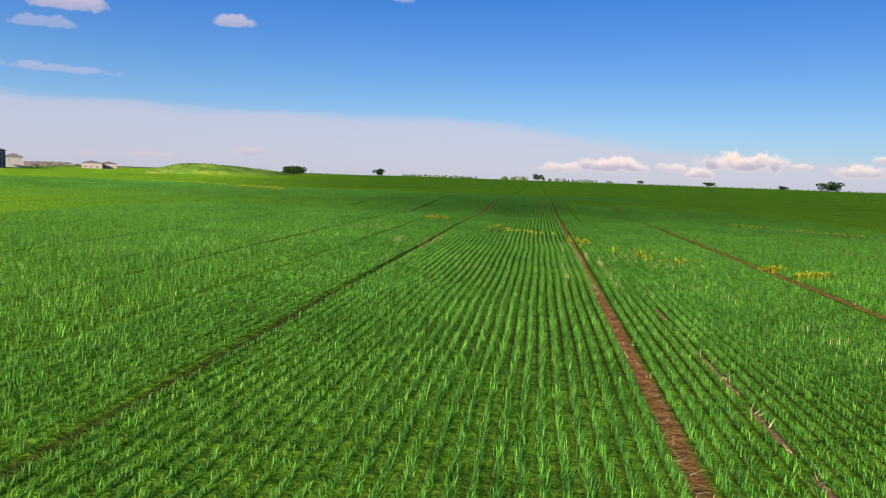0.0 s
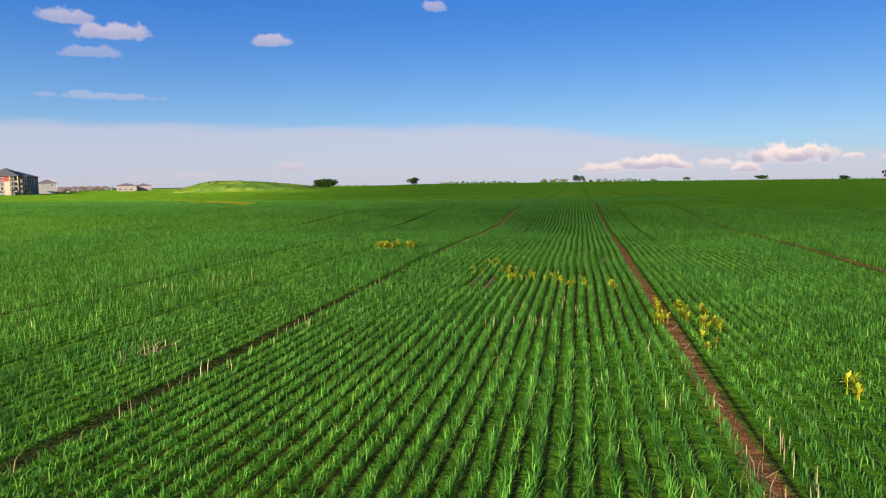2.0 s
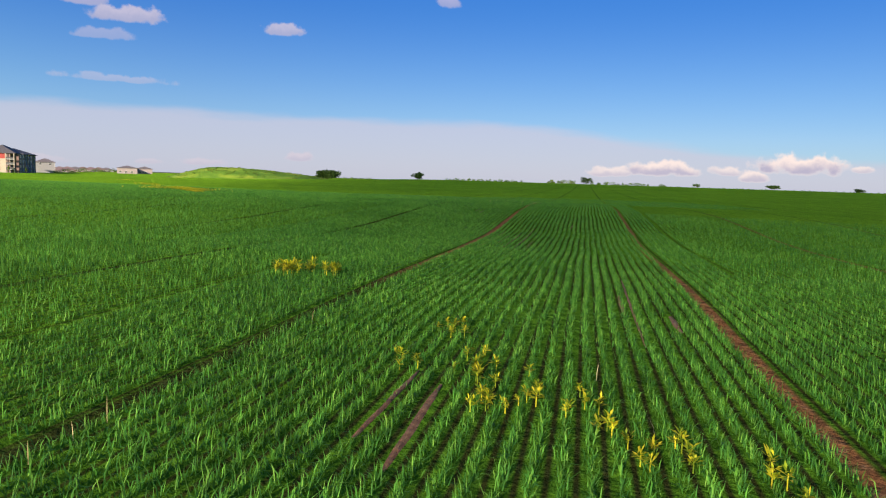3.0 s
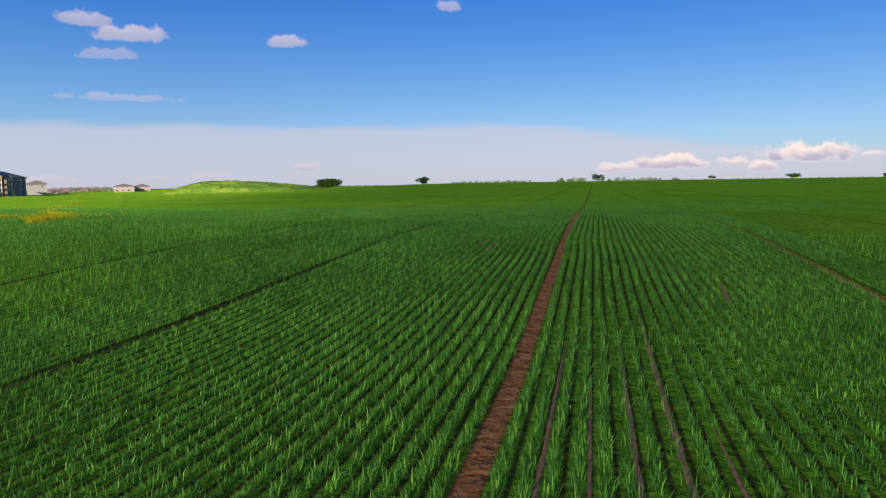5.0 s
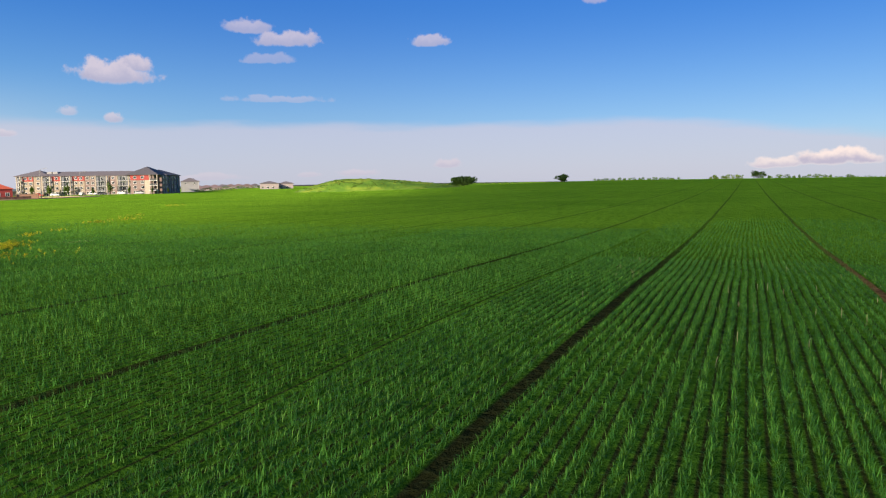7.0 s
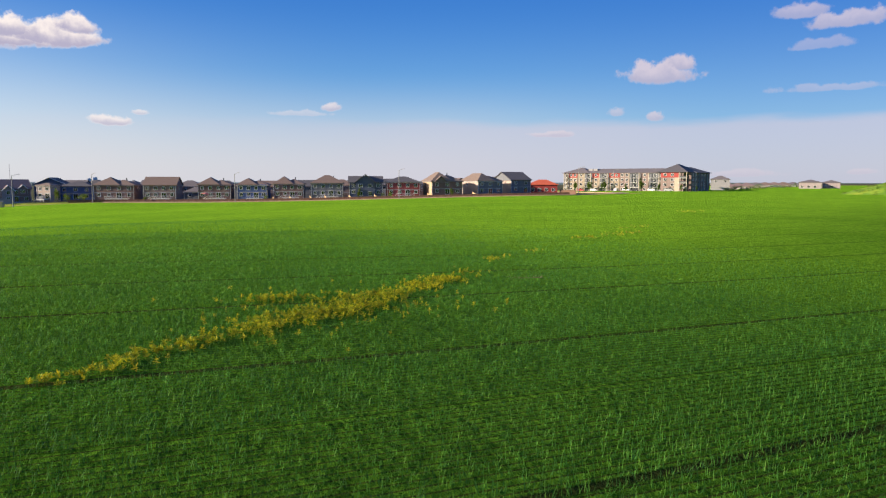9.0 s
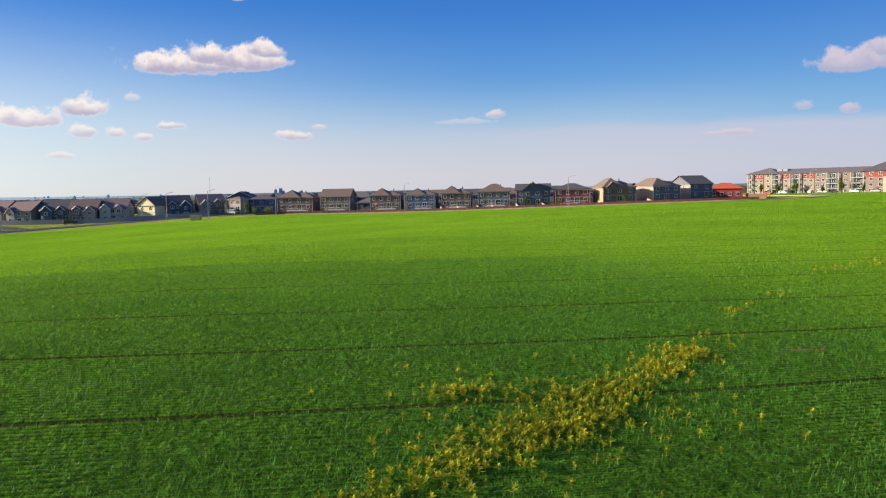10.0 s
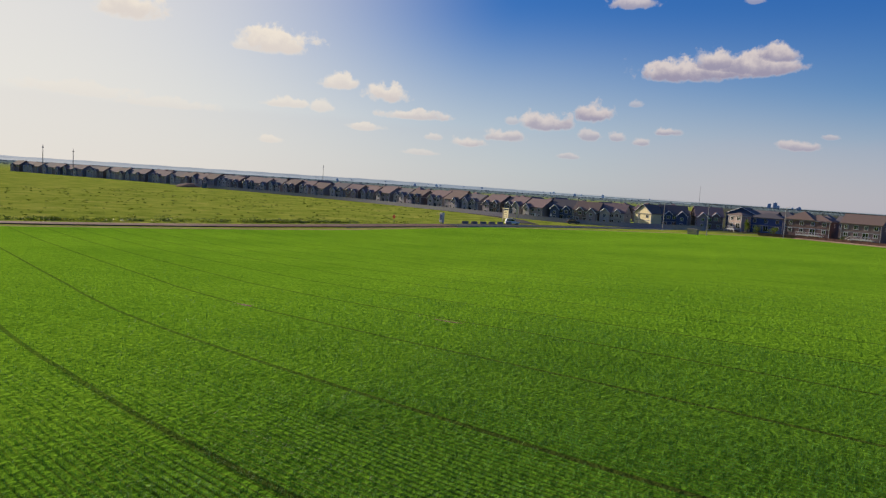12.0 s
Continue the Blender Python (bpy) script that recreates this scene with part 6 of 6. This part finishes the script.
for az, dist, h in ((139.5, 620, 22), (137.6, 600, 20), (119.5, 900, 26), (89.5, 1500, 40)):
    x, y = polar(-20, 88, az, dist)
    ob = new("mast")
    ob.location = (x, y, float(land(x, y)))
    part("pole", tube(bmesh.new(), (0, 0, -1), (0, 0, h), 0.4, 0.2, 6), MAT_METAL, ob)
    part("antenna", boxes((-0.9, 0.9, -0.1, 0.1, h * 0.9, h * 0.93)), MAT_METAL, ob)
    tagged(ob, "thin grey mast over the suburb's roofs", "mast", "masts")

# ---- yellow weeds, straw and bare spots in the crop ----
def weeds(name, spots, label, seed, group="", height=0.26, leaves=20):
    """Yellow weed plants: a thin stem with whorls of pointed leaves that spread like stars."""
    r = np.random.default_rng(seed)
    n = len(spots)
    u_, v_ = spots[:, 0], spots[:, 1]
    x, y = from_rows(u_ - row_bend(u_, v_), v_)
    foot = np.stack([x, y, land(x, y)], -1)
    tall = height * r.uniform(0.75, 1.2, n)
    vs = []
    for k in range(leaves):
        f = 0.62 + 0.38 * (k // 7) / max(1, (leaves - 1) // 7)
        face, up = r.uniform(0, math.tau, n), np.clip(r.normal(0.35 + 0.35 * (f > 0.9), 0.25, n), -0.2, 1.3)
        out = np.stack([np.cos(face) * np.cos(up), np.sin(face) * np.cos(up), np.sin(up)], -1)
        side = np.stack([-np.sin(face), np.cos(face), np.zeros(n)], -1) * (tall * r.uniform(0.05, 0.09, n))[:, None]
        base = foot + np.stack([r.normal(0, 0.012, n), r.normal(0, 0.012, n), tall * f * 0.86], -1)
        reach = (tall * r.uniform(0.4, 0.66, n))[:, None]
        middle = base + out * reach * 0.5 + [0, 0, 0.008]
        vs.append(np.stack([base, middle + side, base + out * reach, middle - side], 1))
    stem = np.stack([foot - [0.005, 0, 0], foot + [0.005, 0, 0], foot + np.stack([np.full(n, 0.003), np.zeros(n), tall * 0.86], -1), foot + np.stack([np.full(n, -0.003), np.zeros(n), tall * 0.86], -1)], 1)
    v = np.concatenate(vs + [stem]).reshape(-1, 3)
    ob = new(name, fast_mesh(name, v, np.arange(len(v)).reshape(-1, 4), None, MAT_WEED, True))
    return tagged(ob, label, "weeds", group, "stuff")


def scatter(seed, *patches):
    """Places in uneven patches: across, along, half width, half length, turn in degrees, count."""
    r = np.random.default_rng(seed)
    out = []
    for u_, v_, a, c, turn, count in patches:
        p = r.normal(0, 0.53, (count, 2)) * [a, c]
        q = radians(turn)
        out.append(np.stack([u_ + p[:, 0] * math.cos(q) - p[:, 1] * math.sin(q), v_ + p[:, 0] * math.sin(q) + p[:, 1] * math.cos(q)], -1))
    return np.concatenate(out)


big = scatter(1, (-37.1, 99.2, 0.8, 1.0, 40, 110), (-35.8, 97.8, 0.8, 1.0, 40, 100), (-34.2, 95.4, 0.9, 1.7, 30, 190), (-32.6, 94.5, 0.7, 1.3, 40, 110), (-32.2, 93.1, 0.8, 1.2, 30, 130), (-31.0, 91.6, 0.7, 1.3, 50, 110), (-34.8, 92.6, 0.5, 1.2, 0, 60), (-29.7, 89.8, 0.5, 0.9, 50, 60), (-28.9, 88.7, 0.5, 0.7, 30, 34), (-28.1, 88.1, 0.4, 0.7, 20, 26), (-27.7, 87.3, 0.3, 0.5, 0, 16), (-38.6, 100.9, 0.8, 1.4, 40, 18), (-33.0, 93.6, 3.0, 4.2, 40, 150))
weeds("yellow_weeds", big, "large drift of yellow flowering weeds in the wheat", 2, height=0.15)
weeds("yellow_weeds", scatter(3, (-42.4, 104.2, 0.5, 1.0, 30, 12), (-52.4, 116.6, 0.7, 1.4, 30, 16), (-55.3, 122.3, 0.8, 3.4, 30, 26), (-83.8, 156.3, 1.4, 3.0, 30, 30), (-45.2, 107.7, 0.5, 1.0, 30, 8), (-61, 128, 1, 4, 30, 14)), "thin trail of yellow weeds running through the wheat", 4, height=0.2)
weeds("yellow_weeds", scatter(5, (-6.05, 54.4, 0.42, 0.55, 0, 34), (-5.25, 54.5, 0.2, 0.4, 0, 9)), "clump of yellow weeds beside a wheel lane", 6, height=0.19)
weeds("yellow_weeds", scatter(7, (1.42, 43.9, 0.06, 0.3, 0, 7), (1.4, 43.0, 0.1, 0.35, 0, 11), (1.76, 43.9, 0.1, 0.3, 0, 6), (1.72, 43.1, 0.07, 0.35, 0, 7), (2.08, 43.7, 0.07, 0.3, 0, 6), (1.92, 42.6, 0.09, 0.25, 0, 6), (2.1, 42.4, 0.08, 0.3, 0, 5), (1.9, 41.6, 0.2, 0.5, 0, 4)), "tall yellow weeds along the bare earth lane", 8, height=0.145, leaves=20)
weeds("yellow_weeds", scatter(9, (-2.2, 48.4, 0.2, 0.5, 0, 5), (-1.97, 49.7, 0.25, 0.5, 0, 7), (-1.5, 48.5, 0.2, 0.9, 0, 9), (-1.2, 47.6, 0.25, 0.8, 0, 9), (-0.85, 47.6, 0.15, 0.6, 0, 7), (-0.4, 47.3, 0.3, 0.5, 0, 7), (-0.1, 46.3, 0.2, 0.5, 0, 5), (0.3, 46.3, 0.15, 0.4, 0, 4), (0.8, 46.2, 0.15, 0.3, 0, 4)), "yellowed weeds scattered between wheat rows", 10, height=0.125)
weeds("yellow_weeds", scatter(11, (7.2, 35.9, 0.16, 0.7, -60, 22), (7.8, 34.6, 0.2, 0.8, -60, 30), (3.7, 38.6, 0.6, 1.3, 0, 14), (2.7, 39.4, 0.2, 0.4, 0, 4), (4.4, 36.6, 0.9, 1.0, -30, 14), (13.5, 61.0, 1.6, 0.5, -58, 26), (16.8, 56.0, 2.6, 0.6, -58, 30)), "yellow weeds in a thin patch of wheat", 12, height=0.16)


def straw(name, spots, label, seed, height=0.18):
    r = np.random.default_rng(seed)
    n = len(spots)
    x, y = from_rows(spots[:, 0] - row_bend(spots[:, 0], spots[:, 1]), spots[:, 1])
    ob = blades(name, np.stack([x, y, land(x, y)], -1), height * r.uniform(0.6, 1.3, n), r.uniform(0.006, 0.01, n), r.uniform(0, math.tau, n), np.abs(r.normal(0.15, 0.25, n)), MAT_STRAW, np.ones(n, bool))
    return tagged(ob, label, "stubble", kind="stuff")


spots = scatter(21, (1.97, 32.0, 0.05, 2.2, 0, 34), (1.98, 35.2, 0.06, 1.2, 0, 26), (1.72, 37.3, 0.1, 1.6, 0, 22), (1.42, 37.0, 0.14, 2.2, 0, 26), (0.82, 33.6, 0.06, 4.2, 0, 34), (3.85, 35.2, 0.8, 2.4, 0, 46), (2.6, 36.8, 0.8, 2.0, 0, 30), (-1.6, 32.8, 0.35, 0.9, 0, 16), (-1.0, 42.5, 0.8, 3.0, 0, 26), (-5.3, 40.2, 0.4, 0.7, 0, 18), (-7.7, 45.8, 0.9, 1.6, 0, 34), (-3.95, 40.0, 0.12, 6.0, 0, 50), (4.9, 24.4, 0.4, 3.0, 0, 20), (4.2, 30.0, 1.2, 2.5, 0, 26), (-11.7, 32.7, 2.5, 5.0, 0, 40), (-9.5, 42.0, 2.6, 6.0, 0, 60), (0.2, 42.0, 1.2, 5.0, 0, 24), (-10.2, 102.0, 0.5, 6.0, 0, 30), (-6.5, 96.0, 2.0, 8.0, 0, 40), (-4.2, 94.0, 0.3, 6.0, 0, 26))
straw("stubble", spots, "pale dry straw stalks of last year's stubble", 22)
flat_spots = scatter(23, (1.44, 21.0, 0.14, 6.0, 0, 70), (1.42, 30.4, 0.12, 1.2, 0, 90), (1.42, 36.2, 0.12, 1.4, 0, 60), (1.44, 40.0, 0.12, 4.0, 0, 30), (2.6, 29.9, 0.12, 0.7, 0, 40), (-37.1, 102.8, 0.4, 1.0, 0, 90), (-5.3, 40.1, 0.4, 0.5, 0, 50), (15.5, 58.1, 0.5, 4.6, 32, 200), (-56.6, 68.9, 0.6, 1.4, 0, 70), (-51.4, 57.6, 0.8, 1.2, 0, 80), (-41.0, 73.0, 0.2, 4.0, 0, 50), (2.52, 22.5, 0.08, 4.0, 0, 120))
r = np.random.default_rng(24)
n = len(flat_spots)
x, y = from_rows(flat_spots[:, 0] - row_bend(flat_spots[:, 0], flat_spots[:, 1]), flat_spots[:, 1])
ob = blades("loose_straw", np.stack([x, y, land(x, y) + 0.012], -1), r.uniform(0.08, 0.22, n), r.uniform(0.008, 0.016, n), r.uniform(0, math.tau, n), r.uniform(1.25, 1.5, n), MAT_STRAW, np.zeros(n, bool))
tagged(ob, "loose pale straw lying on the bare earth lane", "straw", kind="stuff")
